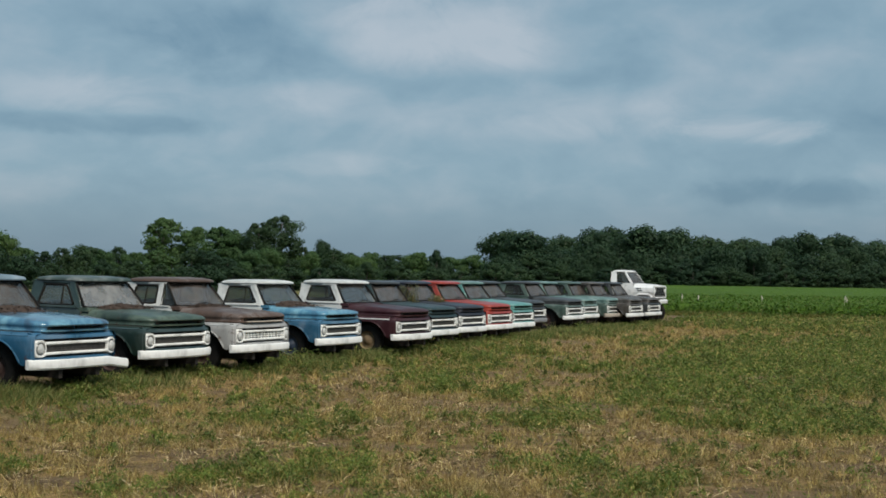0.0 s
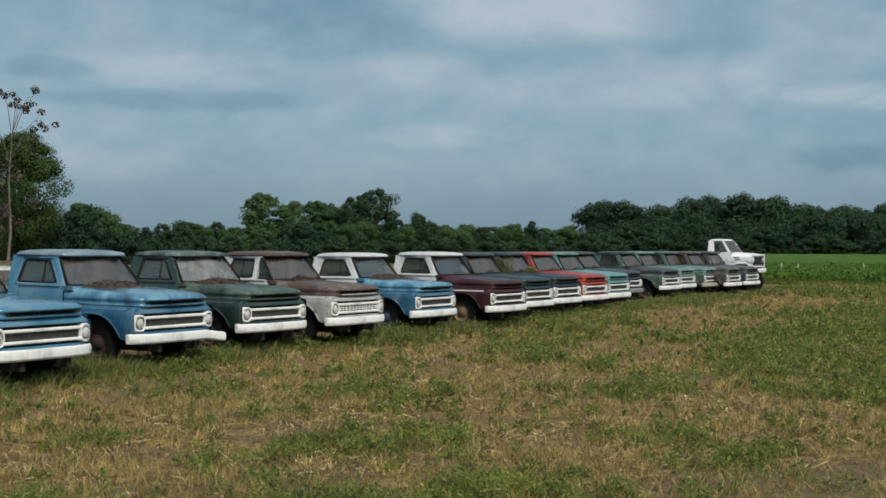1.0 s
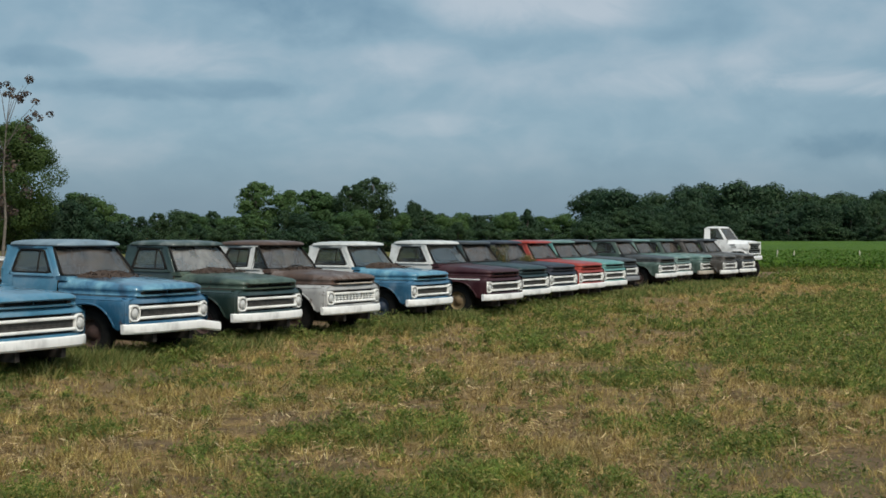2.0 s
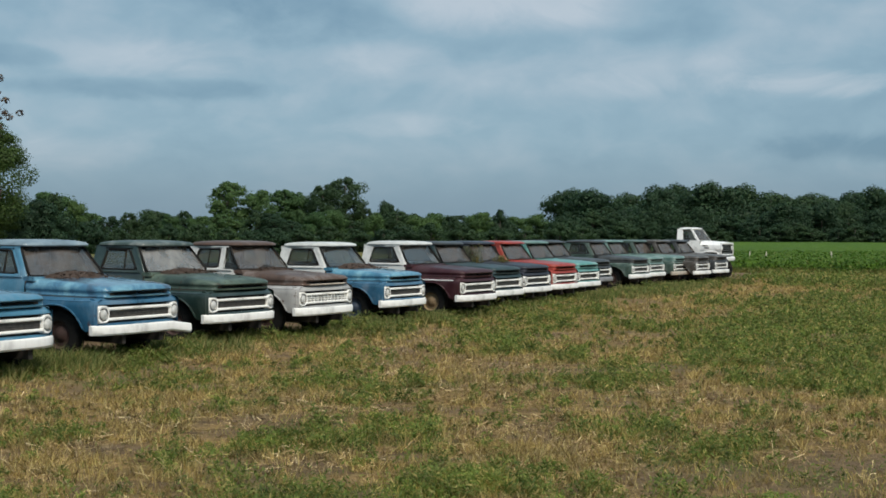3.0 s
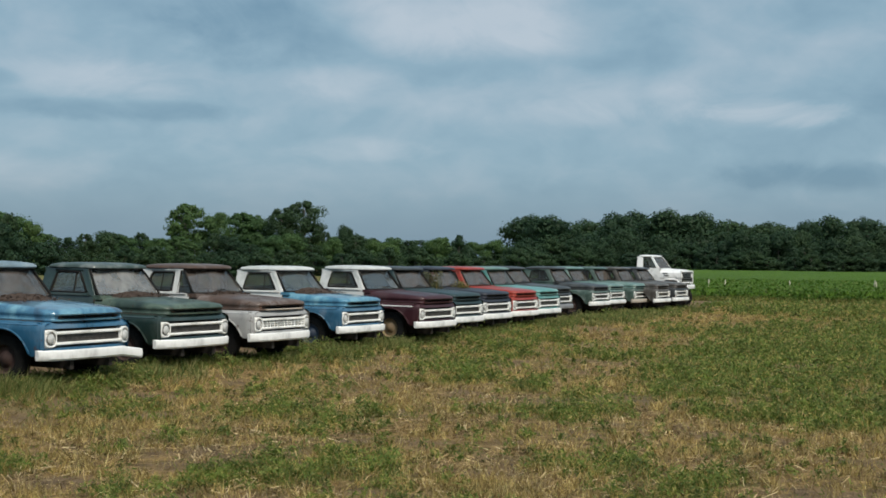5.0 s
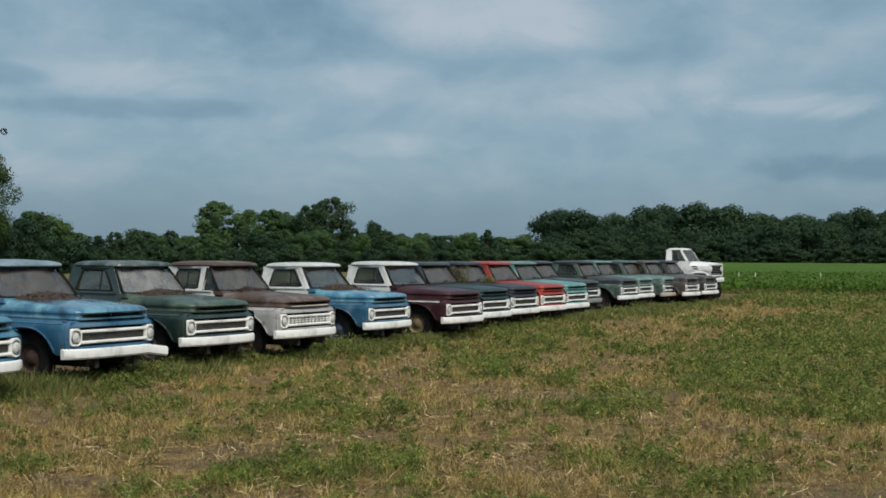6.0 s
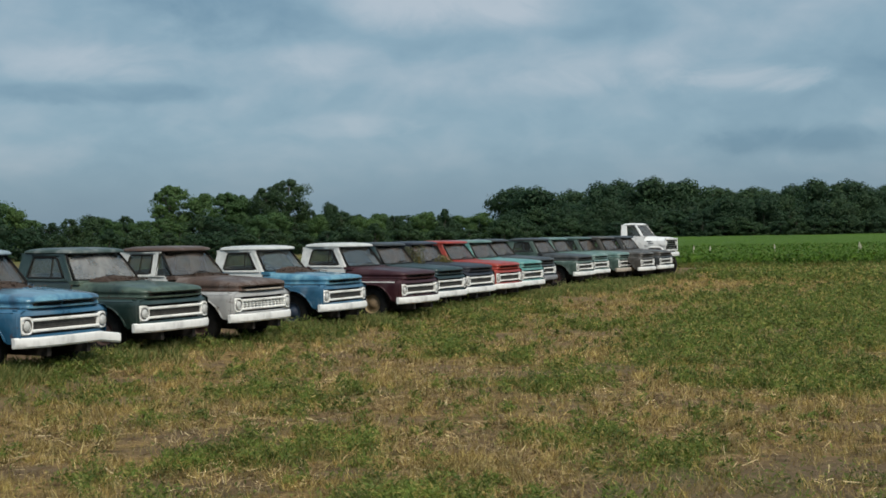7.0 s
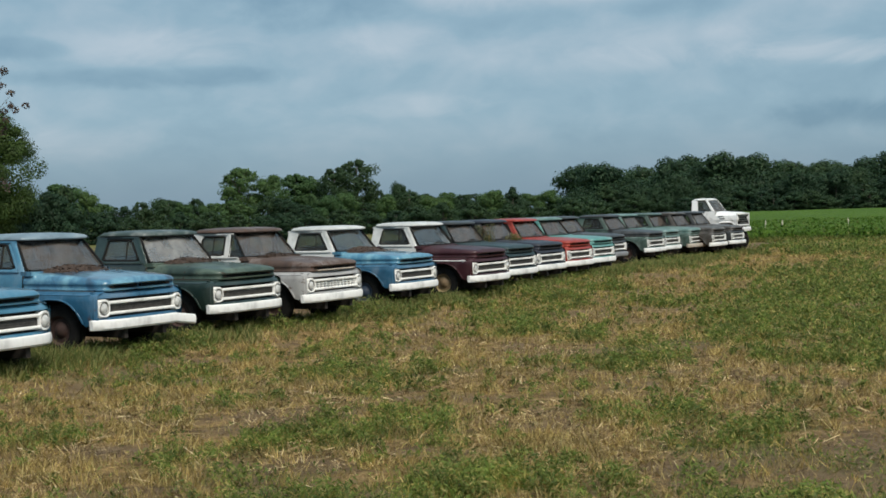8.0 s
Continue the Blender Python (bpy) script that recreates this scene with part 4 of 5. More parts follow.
# ---- trees ----
def leaf_cloud(rs, centres, radii, per, size, flat=0.85, ragged=0.12):
    """Small leaf sprays that face outwards over the shells of many clumps."""
    C = np.repeat(centres, per, axis=0)
    Rr = np.repeat(radii, per)
    n = len(C)
    d = rs.normal(size=(n, 3))
    d /= np.linalg.norm(d, axis=1)[:, None]
    rad = Rr * (0.62 + 0.38 * rs.uniform(0, 1, n) + ragged * np.abs(rs.normal(size=n)))
    P = C + d * rad[:, None] * np.array([1, 1, flat])
    face = d + 0.26 * rs.normal(size=(n, 3)) + np.array([0, 0, 0.25])
    a = np.cross(face, rs.normal(size=(n, 3)))
    a /= np.linalg.norm(a, axis=1)[:, None] + 1e-6
    b = np.cross(face, a)
    b /= np.linalg.norm(b, axis=1)[:, None] + 1e-6
    s = size * rs.uniform(0.6, 1.4, n)[:, None]
    V = np.stack([P - a * s, P - b * s * 0.7, P + a * s, P + b * s * 0.7], 1).reshape(-1, 3)
    F = np.arange(4 * n).reshape(-1, 4)
    return V, F


M_LEAF = leafy("broad_leaves", [(0.0, (0.058, 0.116, 0.042)), (0.5, (0.074, 0.138, 0.048)), (1.0, (0.094, 0.162, 0.054))], patch=0.30, through=0.38)
M_LEAF_DARK = leafy("dark_leaves", [(0.0, (0.028, 0.060, 0.031)), (0.5, (0.036, 0.073, 0.035)), (1.0, (0.045, 0.086, 0.038))], patch=0.30, through=0.38)
M_LEAF_OLIVE = leafy("olive_leaves", [(0.0, (0.038, 0.074, 0.022)), (0.5, (0.054, 0.098, 0.029)), (1.0, (0.076, 0.124, 0.036))], patch=0.5, through=0.4)
M_LEAF_BROWN = leafy("withered_leaves", [(0.0, (0.045, 0.034, 0.036)), (0.6, (0.085, 0.062, 0.054)), (1.0, (0.15, 0.105, 0.07))])


def tree(name, seed, height, width, mat, bark, label, clumps=60, per=55, size=0.36, low=0.18, round_=1.0, lean=0.0, lobe=1.0):
    rs = np.random.RandomState(seed)
    T = empty(name)
    tagged(T, label, "tree", "trees round the field")
    bm = bmesh.new()
    h = height
    trunk = [(0, 0, -0.1), (0.1 + lean * 0.1, 0.05, h * 0.2), (0.15 + lean * 0.4, -0.1, h * 0.45), (0.1 + lean * 0.8, 0.1, h * 0.75), (lean, 0, h * 0.93)]
    tube(bm, trunk, [h * 0.030, h * 0.024, h * 0.018, h * 0.010, h * 0.003], 8)
    centres, radii = [], []
    for k in range(clumps):
        u = rs.uniform(low, 0.97)
        prof = (math.sin(math.pi * min(1.0, ((u - low) / (1 - low)) * 0.86 + 0.12)) ** 0.6) * width / 2 * round_
        ang = rs.uniform(0, 2 * math.pi)
        rr = prof * rs.uniform(0.25, 1.0) ** 0.55 * rs.uniform(0.8, 1.12)
        c = np.array([rr * math.cos(ang) + lean * u, rr * math.sin(ang), u * h])
        centres.append(c)
        radii.append(rs.uniform(0.09, 0.20) * lobe * width * (0.75 if u > 0.85 else 1.0))
        if k % 4 == 0:
            z0 = max(h * 0.15, c[2] - h * 0.22)
            q = z0 / h
            tube(bm, [(lean * q * 0.8 + 0.1, 0, z0), tuple((np.array([lean * q, 0, z0]) * 0.45 + c * 0.55) + np.array([0, 0, 0.03 * h])), tuple(c)], [h * 0.009, h * 0.006, h * 0.002], 5)
    part("trunk", bm, bark, T, smooth=60)
    V, F = leaf_cloud(rs, np.array(centres), np.array(radii), per, size)
    me = fast_mesh("crown", V, F, mat)
    cr = new("crown", me)
    cr.parent = T
    return T


tall = [tree("tree", 1, 17, 9.0, M_LEAF, M_BARK, "tall leafy cottonwood tree", 90, 130, 0.26, low=0.05),
        tree("tree", 2, 18, 11.0, M_LEAF_DARK, M_BARK, "tall dark cottonwood with gaps in its crown", 62, 170, 0.24, low=0.16),
        tree("tree", 3, 13, 10.0, M_LEAF, M_BARK, "round green field-edge tree", 56, 200, 0.25, low=0.0, lobe=1.2),
        tree("tree", 4, 13, 12.0, M_LEAF_DARK, M_BARK, "broad dark green woodland tree", 48, 250, 0.28, low=0.0, lobe=1.45),
        tree("tree", 5, 9, 8.0, M_LEAF_DARK, M_BARK, "low dark green tree at the field edge", 60, 110, 0.24, low=0.0)]
PROTO_H = [17, 18, 13, 13, 9]
PROTO_W = [9, 11, 10, 12, 8]
for t_ in tall:
    t_.matrix_world = pose(0, 900, 0)

# kind, bearing tangent x/y, distance, height, width
FAR = [(2, -0.325, 250, 9.4, 9.5), (3, -0.250, 255, 6.2, 9), (0, -0.1975, 300, 13.6, 8.6), (2, -0.1775, 300, 11.4, 8.0), (0, -0.159, 305, 12.0, 7.6),
       (2, -0.150, 306, 11.2, 7), (1, -0.131, 305, 13.2, 8.0), (1, -0.115, 306, 14.8, 9.4), (4, -0.0985, 305, 7.6, 3.0), (3, -0.084, 310, 9.0, 5.6), (4, -0.066, 310, 6.6, 5.2),
       (4, -0.040, 312, 6.2, 5.0), (2, -0.020, 330, 7.0, 7.5), (4, -0.0045, 330, 7.8, 5.0)]
fr = random.Random(5)
placed = list(FAR)
# a low belt of young trees beyond the trucks
b = -0.42
while b < -0.055:
    placed.append((fr.choice([0, 4, 1, 2]), b, 245 + fr.uniform(-12, 20), fr.uniform(4.6, 6.2) + (2.6 if b < -0.305 else 0), fr.uniform(4, 6.5)))
    b += 0.0125 + fr.uniform(-0.003, 0.004)
b = -0.14
while b < 0.045:
    placed.append((fr.choice([4, 3, 2]), b, 340 + fr.uniform(-10, 20), fr.uniform(5.6, 7.4), fr.uniform(6, 9)))
    b += 0.013 + fr.uniform(-0.003, 0.004)
# the dense wood on the far side of the bean field
b = 0.047
while b < 0.46:
    hgt = 14.6 + 1.1 * math.sin(b * 47 + 1.2) + fr.uniform(-0.5, 0.7) - max(0, b - 0.16) * 14
    placed.append((fr.choice([3, 3, 3, 2]) if b < 0.09 else 3, b, 385 + fr.uniform(-10, 30), hgt, fr.uniform(14, 18)))
    for q in (0.0, 0.012):
        placed.append((fr.choice([4, 3, 3]), b + q + fr.uniform(-0.005, 0.005), 368 + fr.uniform(-8, 6), fr.uniform(6.5, 11.0), fr.uniform(7.5, 10)))
    b += 0.019 + fr.uniform(-0.004, 0.005)
b = 0.02
while b < 0.46:
    placed.append((4, b, 350 + fr.uniform(-6, 8), fr.uniform(3.6, 5.6), fr.uniform(5.5, 8)))
    b += 0.014 + fr.uniform(-0.006, 0.008)
b = -0.42
while b < 0.06:
    placed.append((4, b, 150 + fr.uniform(-15, 25), fr.uniform(2.3, 3.3), fr.uniform(2.8, 4.0)))
    b += 0.017 + fr.uniform(-0.006, 0.008)
for k, tb, dist, hgt, wid in placed:
    m = pose(tb * dist, dist, 0, 0, 0, fr.uniform(0, 360)) @ Matrix.Diagonal((wid / PROTO_W[k], wid / PROTO_W[k], hgt / PROTO_H[k], 1))
    copy_thing(tall[k], m)
for t_ in tall:
    for o in (*t_.children_recursive, t_):
        bpy.data.objects.remove(o)

# ---- the big old tree beyond the near end of the row, with a dying neighbour ----
big = tree("tree", 21, 10.4, 6.4, M_LEAF_OLIVE, M_BARK, "large spreading leafy tree with a dark trunk", 110, 440, 0.080, low=0.16, lobe=1.1)
big.matrix_world = pose(-39.5, 105, 0, 0, 0, 30)
low_b = tree("tree", 22, 4.5, 5.0, M_LEAF_DARK, M_BARK, "low green tree under a larger one", 80, 400, 0.085, low=0.0)
low_b.matrix_world = pose(-37.4, 112, 0)


def dying_tree():
    T = empty("tree", pose(-37.2, 97, 0))
    tagged(T, "half-dead pale-barked tree with withered brown leaves", "tree", "trees round the field")
    rs = np.random.RandomState(4)
    bm = bmesh.new()
    tube(bm, [(0, 0, -0.1), (0.25, 0, 3.0), (0.1, 0, 6.5), (0.35, 0, 10.0), (0.9, 0, 12.2)], [0.13, 0.10, 0.05, 0.03, 0.012], 8)
    cs, rd = [], []
    for z0, dx, dy, dz in ((8.0, 2.1, 0.3, 3.3), (9.2, 1.7, -0.2, 3.4), (9.6, 1.1, 0.4, 2.9), (7.4, -1.6, 0.2, 3.4), (10.0, -0.8, 0.3, 2.8), (9.0, 0.2, 0.6, 3.6), (8.4, 2.6, 0.0, 2.0)):
        e = np.array([0.3 + dx, dy, z0 + dz])
        limb = bmesh.new()
        tube(limb, [(0.25, 0, z0), (0.3 + dx * 0.45, dy * 0.5, z0 + dz * 0.62), tuple(e)], [0.032, 0.022, 0.010], 5)
        part("limb", limb, M_BARK, T, "thin dead limb", 60)
        for q in (0.7, 0.85, 1.0):
            cs.append(np.array([0.3 + dx * q, dy * q, z0 + dz * q]) + rs.normal(size=3) * 0.2)
            rd.append(0.28)
    for _ in range(26):
        cs.append(np.array([rs.normal() * 0.9 - 0.3, rs.normal() * 0.6, rs.uniform(1.0, 9.0)]))
        rd.append(rs.uniform(0.3, 0.6))
    part("trunk", bm, M_PALEBARK, T, "pale bare trunk", 60)
    V, F = leaf_cloud(rs, np.array(cs), np.array(rd), 34, 0.10)
    cr = new("crown", fast_mesh("crown", V, F, M_LEAF_BROWN))
    cr.parent = T
    cr["label"] = "sparse withered brown leaves"


dying_tree()

# ---- bean field ----
def bean_field():
    xs = np.concatenate([np.arange(4, 60, 0.7), np.arange(60, 240, 5.0)])
    ys = np.concatenate([np.arange(76.0, 120, 0.5), np.arange(120, 345, 5.0)])
    X, Y = np.meshgrid(xs, ys)
    Z = 0.62 + 0.22 * (fbm(X, Y, 1.6, 41) - 0.5) + 0.12 * np.sin(Y * 2 * math.pi / 0.76) * 0.3
    Z[0, :] = 0.02
    Z[1, :] *= 0.75
    Yj = Y + 0.5 * (fbm(X, Y, 2.0, 43) - 0.5) * (Y < 79)
    V = np.stack([X, Yj, Z], -1).reshape(-1, 3)
    nx = len(xs)
    i = np.arange(len(ys) - 1)[:, None] * nx + np.arange(nx - 1)[None]
    F = np.stack([i, i + 1, i + nx + 1, i + nx], -1).reshape(-1, 4)
    mat, nt, b = nodes_of("bean_canopy")
    f = noise_of(nt, 2.4, 6, 0.7)
    c = ramp_of(nt, f, [(0.3, (0.032, 0.066, 0.006)), (0.5, (0.058, 0.118, 0.009)), (0.72, (0.098, 0.166, 0.016))])
    g = noise_of(nt, 0.06, 3, 0.5)
    c = mix_of(nt, 1.0, c, ramp_of(nt, g, [(0.35, (0.8, 0.85, 0.8)), (0.65, (1.15, 1.1, 1.0))]), "MULTIPLY")
    nt.links.new(c, b.inputs["Base Color"])
    b.inputs["Roughness"].default_value = 0.8
    b.inputs["Specular IOR Level"].default_value = 0.15
    bump_of(nt, b, noise_of(nt, 5.0, 6, 0.7), 1.0, 0.15)
    ob = new("bean_field", fast_mesh("bean_field", V, F, mat))
    tagged(ob, "dense bright green crop of bean plants in rows", "crop field", kind="stuff")
    # loose leaves over the nearer plants
    rs = np.random.RandomState(8)
    n = 60000
    y = 75.6 + 45 * rs.uniform(0, 1, n) ** 1.9
    x = rs.uniform(4, 48, n)
    z = 0.66 + 0.22 * (fbm(x, y, 1.6, 41) - 0.5) + rs.uniform(-0.1, 0.16, n)
    edge = y < 77.2
    z = np.where(edge, rs.uniform(0.05, 0.75, n), z)
    P = np.stack([x, y, z], -1)
    a = rs.normal(size=(n, 3)) * np.array([1, 1, 0.5])
    a /= np.linalg.norm(a, axis=1)[:, None]
    bb = np.cross(a, rs.normal(size=(n, 3)) * 0.5 + np.array([0, -0.3, 1]))
    bb /= np.linalg.norm(bb, axis=1)[:, None] + 1e-6
    s = rs.uniform(0.05, 0.11, n)[:, None]
    V = np.stack([P - a * s, P - bb * s * 0.8, P + a * s, P + bb * s * 0.8], 1).reshape(-1, 3)
    ml = leafy("bean_leaves", [(0.0, (0.060, 0.118, 0.012)), (0.5, (0.105, 0.185, 0.018)), (0.86, (0.14, 0.225, 0.035)), (1.0, (0.22, 0.23, 0.06))], through=0.4)
    ob = new("bean_leaves", fast_mesh("bean_leaves", V, np.arange(4 * n).reshape(-1, 4), ml))
    tagged(ob, "loose upper leaves of the bean plants", "crop leaves", kind="stuff")


bean_field()

# ---- white medium-duty truck behind the far end of the row ----
P_TRUCKWHITE = paint("white_truck_enamel", (0.78, 0.78, 0.77), 0.06, 0.35, 0.1, seed=21)


def shorten(T, k):
    for o in T.children_recursive:
        wheel = o.name.split(".")[0] in ("wheel", "rim")
        for v in o.data.vertices:
            v.co.y = v.co.y - 0.10 if wheel else v.co.y * k


def white_truck(m):
    T = empty("farm_truck", m)
    tagged(T, "white medium-duty farm truck with black grille behind the row", "truck")
    W = 0.95
    # hood and front fenders
    bm = bmesh.new()
    rings = []
    for y, h in ((-0.03, 1.66), (0.0, 1.72), (0.1, 1.745), (0.6, 1.77), (1.15, 1.80)):
        rings.append([(-W, y, 1.30), (-W, y, 1.52), (-W + 0.02, y, 1.60), (-0.72, y, h - 0.03), (0, y, h), (0.72, y, h - 0.03), (W - 0.02, y, 1.60), (W, y, 1.52), (W, y, 1.30)])
    loft(bm, rings)
    part("hood", bm, P_TRUCKWHITE, T)
    for s in (-1, 1):
        bm = bmesh.new()
        cols = []
        for i in range(25):
            y = -0.03 + 1.2 * i / 24
            dy = abs(y - 0.56)
            zb = 1.02
            if dy < 0.50:
                zb = 1.02 + 0.26 * (1 - (dy / 0.50) ** 4) ** 0.5
            cols.append([(s * (W - 0.10), y, zb + 0.005), (s * (W + 0.05), y, zb), (s * (W + 0.05), y, zb + 0.045), (s * W, y, zb + 0.075), (s * W, y, 1.40)])
        loft(bm, cols)
        part("fender", bm, P_TRUCKWHITE, T)
        bm = bmesh.new()
        box(bm, s * (W + 0.01) - 0.008, s * (W + 0.01) + 0.008, 0.70, 0.98, 1.555, 1.59, 0.003)
        part("side_badge", bm, M_TRIM, T, "dark strip badge")
        bm = bmesh.new()
        box(bm, s * (W + 0.01) - 0.008, s * (W + 0.01) + 0.008, 0.62, 0.90, 1.46, 1.49, 0.003)
        part("side_badge", bm, M_TRIM, T, "dark strip badge")
        # doors and cab sides
        bm = bmesh.new()
        rows = [[(s * (W - 0.03), y, 0.95), (s * W, y, 1.15), (s * W, y, 1.55), (s * (W - 0.03), y, 1.80)] for y in (1.16, 1.6, 2.12)]
        loft(bm, rows)
        door = part("door", bm, P_TRUCKWHITE, T)
        bm = bmesh.new()
        rows = [[(s * (W - 0.03), y, 0.95), (s * W, y, 1.15), (s * W, y, 1.55), (s * (W - 0.03), y, 1.80)] for y in (2.125, 2.42, 2.46)]
        loft(bm, rows)
        part("cab_corner", bm, P_TRUCKWHITE, T)
        bm = bmesh.new()
        hull8(bm, [(s * 0.86, 1.18, 1.79), (s * 0.925, 1.20, 1.79), (s * 0.925, 1.32, 1.79), (s * 0.86, 1.30, 1.79)], [(s * 0.72, 1.62, 2.30), (s * 0.79, 1.62, 2.30), (s * 0.79, 1.72, 2.30), (s * 0.72, 1.72, 2.30)])
        part("windscreen_pillar", bm, P_TRUCKWHITE, T)
        bm = bmesh.new()
        hull8(bm, [(s * 0.86, 2.10, 1.79), (s * 0.925, 2.10, 1.79), (s * 0.925, 2.46, 1.79), (s * 0.86, 2.46, 1.79)], [(s * 0.73, 2.16, 2.30), (s * 0.80, 2.16, 2.30), (s * 0.80, 2.44, 2.30), (s * 0.73, 2.44, 2.30)])
        part("rear_pillar", bm, P_TRUCKWHITE, T)
        bm = bmesh.new()
        q = [(s * 0.905, 1.28, 1.80), (s * 0.905, 2.12, 1.80), (s * 0.775, 2.17, 2.28), (s * 0.775, 1.68, 2.28)]
        hull8(bm, q, [(x - s * 0.006, y, z) for x, y, z in q])
        sw = part("side_window", bm, M_SIDE, door, "", 0)
        sw.visible_shadow = False
    bm = bmesh.new()
    rings = []
    for inset, z in ((0.03, 2.28), (0.0, 2.31), (0.02, 2.345), (0.10, 2.37), (0.30, 2.385)):
        hx, y0, y1 = 0.82 - inset, 1.58 + inset, 2.47 - inset
        ring = []
        for k in range(32):
            a = 2 * math.pi * (k + 0.5) / 32
            c, q = math.cos(a), math.sin(a)
            r = (abs(c) ** 6 + abs(q) ** 6) ** (-1 / 6)
            ring.append((hx * r * c, (y0 + y1) / 2 + (y1 - y0) / 2 * r * q, z))
        rings.append(ring)
    loft(bm, rings, close=True, caps=True)
    part("roof", bm, P_TRUCKWHITE, T)
    bm = bmesh.new()
    loft(bm, [[(x * 0.86, 1.20 - 0.05 * (1 - x * x), 1.80), (x * 0.74, 1.65 - 0.05 * (1 - x * x), 2.29)] for x in (-1, -0.6, -0.2, 0.2, 0.6, 1)])
    bmesh.ops.solidify(bm, geom=bm.faces[:], thickness=0.005)
    ws = part("windscreen", bm, M_GLASS, T)
    ws.visible_shadow = False
    bm = bmesh.new()
    box(bm, -0.90, 0.90, 2.44, 2.48, 0.95, 1.82)
    box(bm, -0.78, 0.78, 2.44, 2.48, 2.20, 2.31)
    part("cab_back", bm, P_TRUCKWHITE, T)
    bm = bmesh.new()
    box(bm, -0.75, 0.75, 1.9, 2.4, 1.15, 1.42, 0.05)
    box(bm, -0.75, 0.75, 2.28, 2.42, 1.4, 1.9, 0.05)
    part("bench_seat", bm, M_SEAT, T)
    # front: white surround, black grille, lamps, bumper
    bm = bmesh.new()
    box(bm, -W, W, -0.06, -0.02, 1.62, 1.70, 0.012)
    box(bm, -W, W, -0.06, -0.02, 1.14, 1.20, 0.012)
    for s in (-1, 1):
        box(bm, s * (W - 0.03) - 0.03, s * (W - 0.03) + 0.03, -0.06, 0.0, 1.14, 1.70, 0.012)
    F = part("grille_surround", bm, P_TRUCKWHITE, T)
    bm = bmesh.new()
    box(bm, -0.90, 0.90, -0.03, 0.0, 1.19, 1.63)
    G = part("grille", bm, M_TRIM, T, "black grille")
    for k in range(4):
        bm = bmesh.new()
        z = 1.26 + 0.1 * k
        box(bm, -0.60, 0.60, -0.045, -0.03, z - 0.008, z + 0.008)
        part("grille_slat", bm, M_STEEL, G)
    for s in (-1, 1):
        bm = bmesh.new()
        rings = [[(s * 0.74 + r * math.cos(2 * math.pi * k / 18), y, 1.46 + r * math.sin(2 * math.pi * k / 18)) for k in range(18)] for r, y in ((0.11, -0.03), (0.095, -0.05), (0.06, -0.065), (0.01, -0.07))]
        loft(bm, rings, close=True)
        part("headlight", bm, M_LENS, F, "round headlight glass")
    bm = bmesh.new()
    strip_x(bm, [(-0.20, 0.90), (-0.22, 1.0), (-0.18, 1.08), (-0.12, 1.08), (-0.12, 0.90)], 1.02, 12, 0.10, 6)
    part("bumper", bm, P_TRUCKWHITE, T)
    bm = bmesh.new()
    for s in (-1, 1):
        box(bm, s * 0.40 - 0.05, s * 0.40 + 0.05, -0.1, 5.6, 0.62, 0.84)
    box(bm, -0.62, 0.62, 0.05, 1.2, 0.7, 1.6)
    box(bm, -0.85, 0.85, 1.16, 2.44, 0.90, 0.98)
    part("chassis", bm, M_DARK, T)
    for s in (-1, 1):
        for y in (0.56, 4.4):
            bm = bmesh.new()
            lathe_x(bm, s * 0.82, y, 0.49, [(-0.11, 0.27), (-0.12, 0.34), (-0.11, 0.44), (-0.07, 0.49), (0.07, 0.49), (0.11, 0.44), (0.12, 0.35), (0.10, 0.27), (0.03, 0.26)], side=s)
            Wh = part("wheel", bm, M_RUBBER, T, "large black tyre")
            bm = bmesh.new()
            lathe_x(bm, s * 0.82, y, 0.49, [(0.10, 0.27), (0.06, 0.25), (0.02, 0.22), (0.04, 0.12), (0.10, 0.10), (0.13, 0.01)], 20, side=s)
            part("rim", bm, M_RUSTRIM, Wh)
    shorten(T, 0.82)


white_truck(pose(9.8, 64.0, 0, 0, 0, 65))


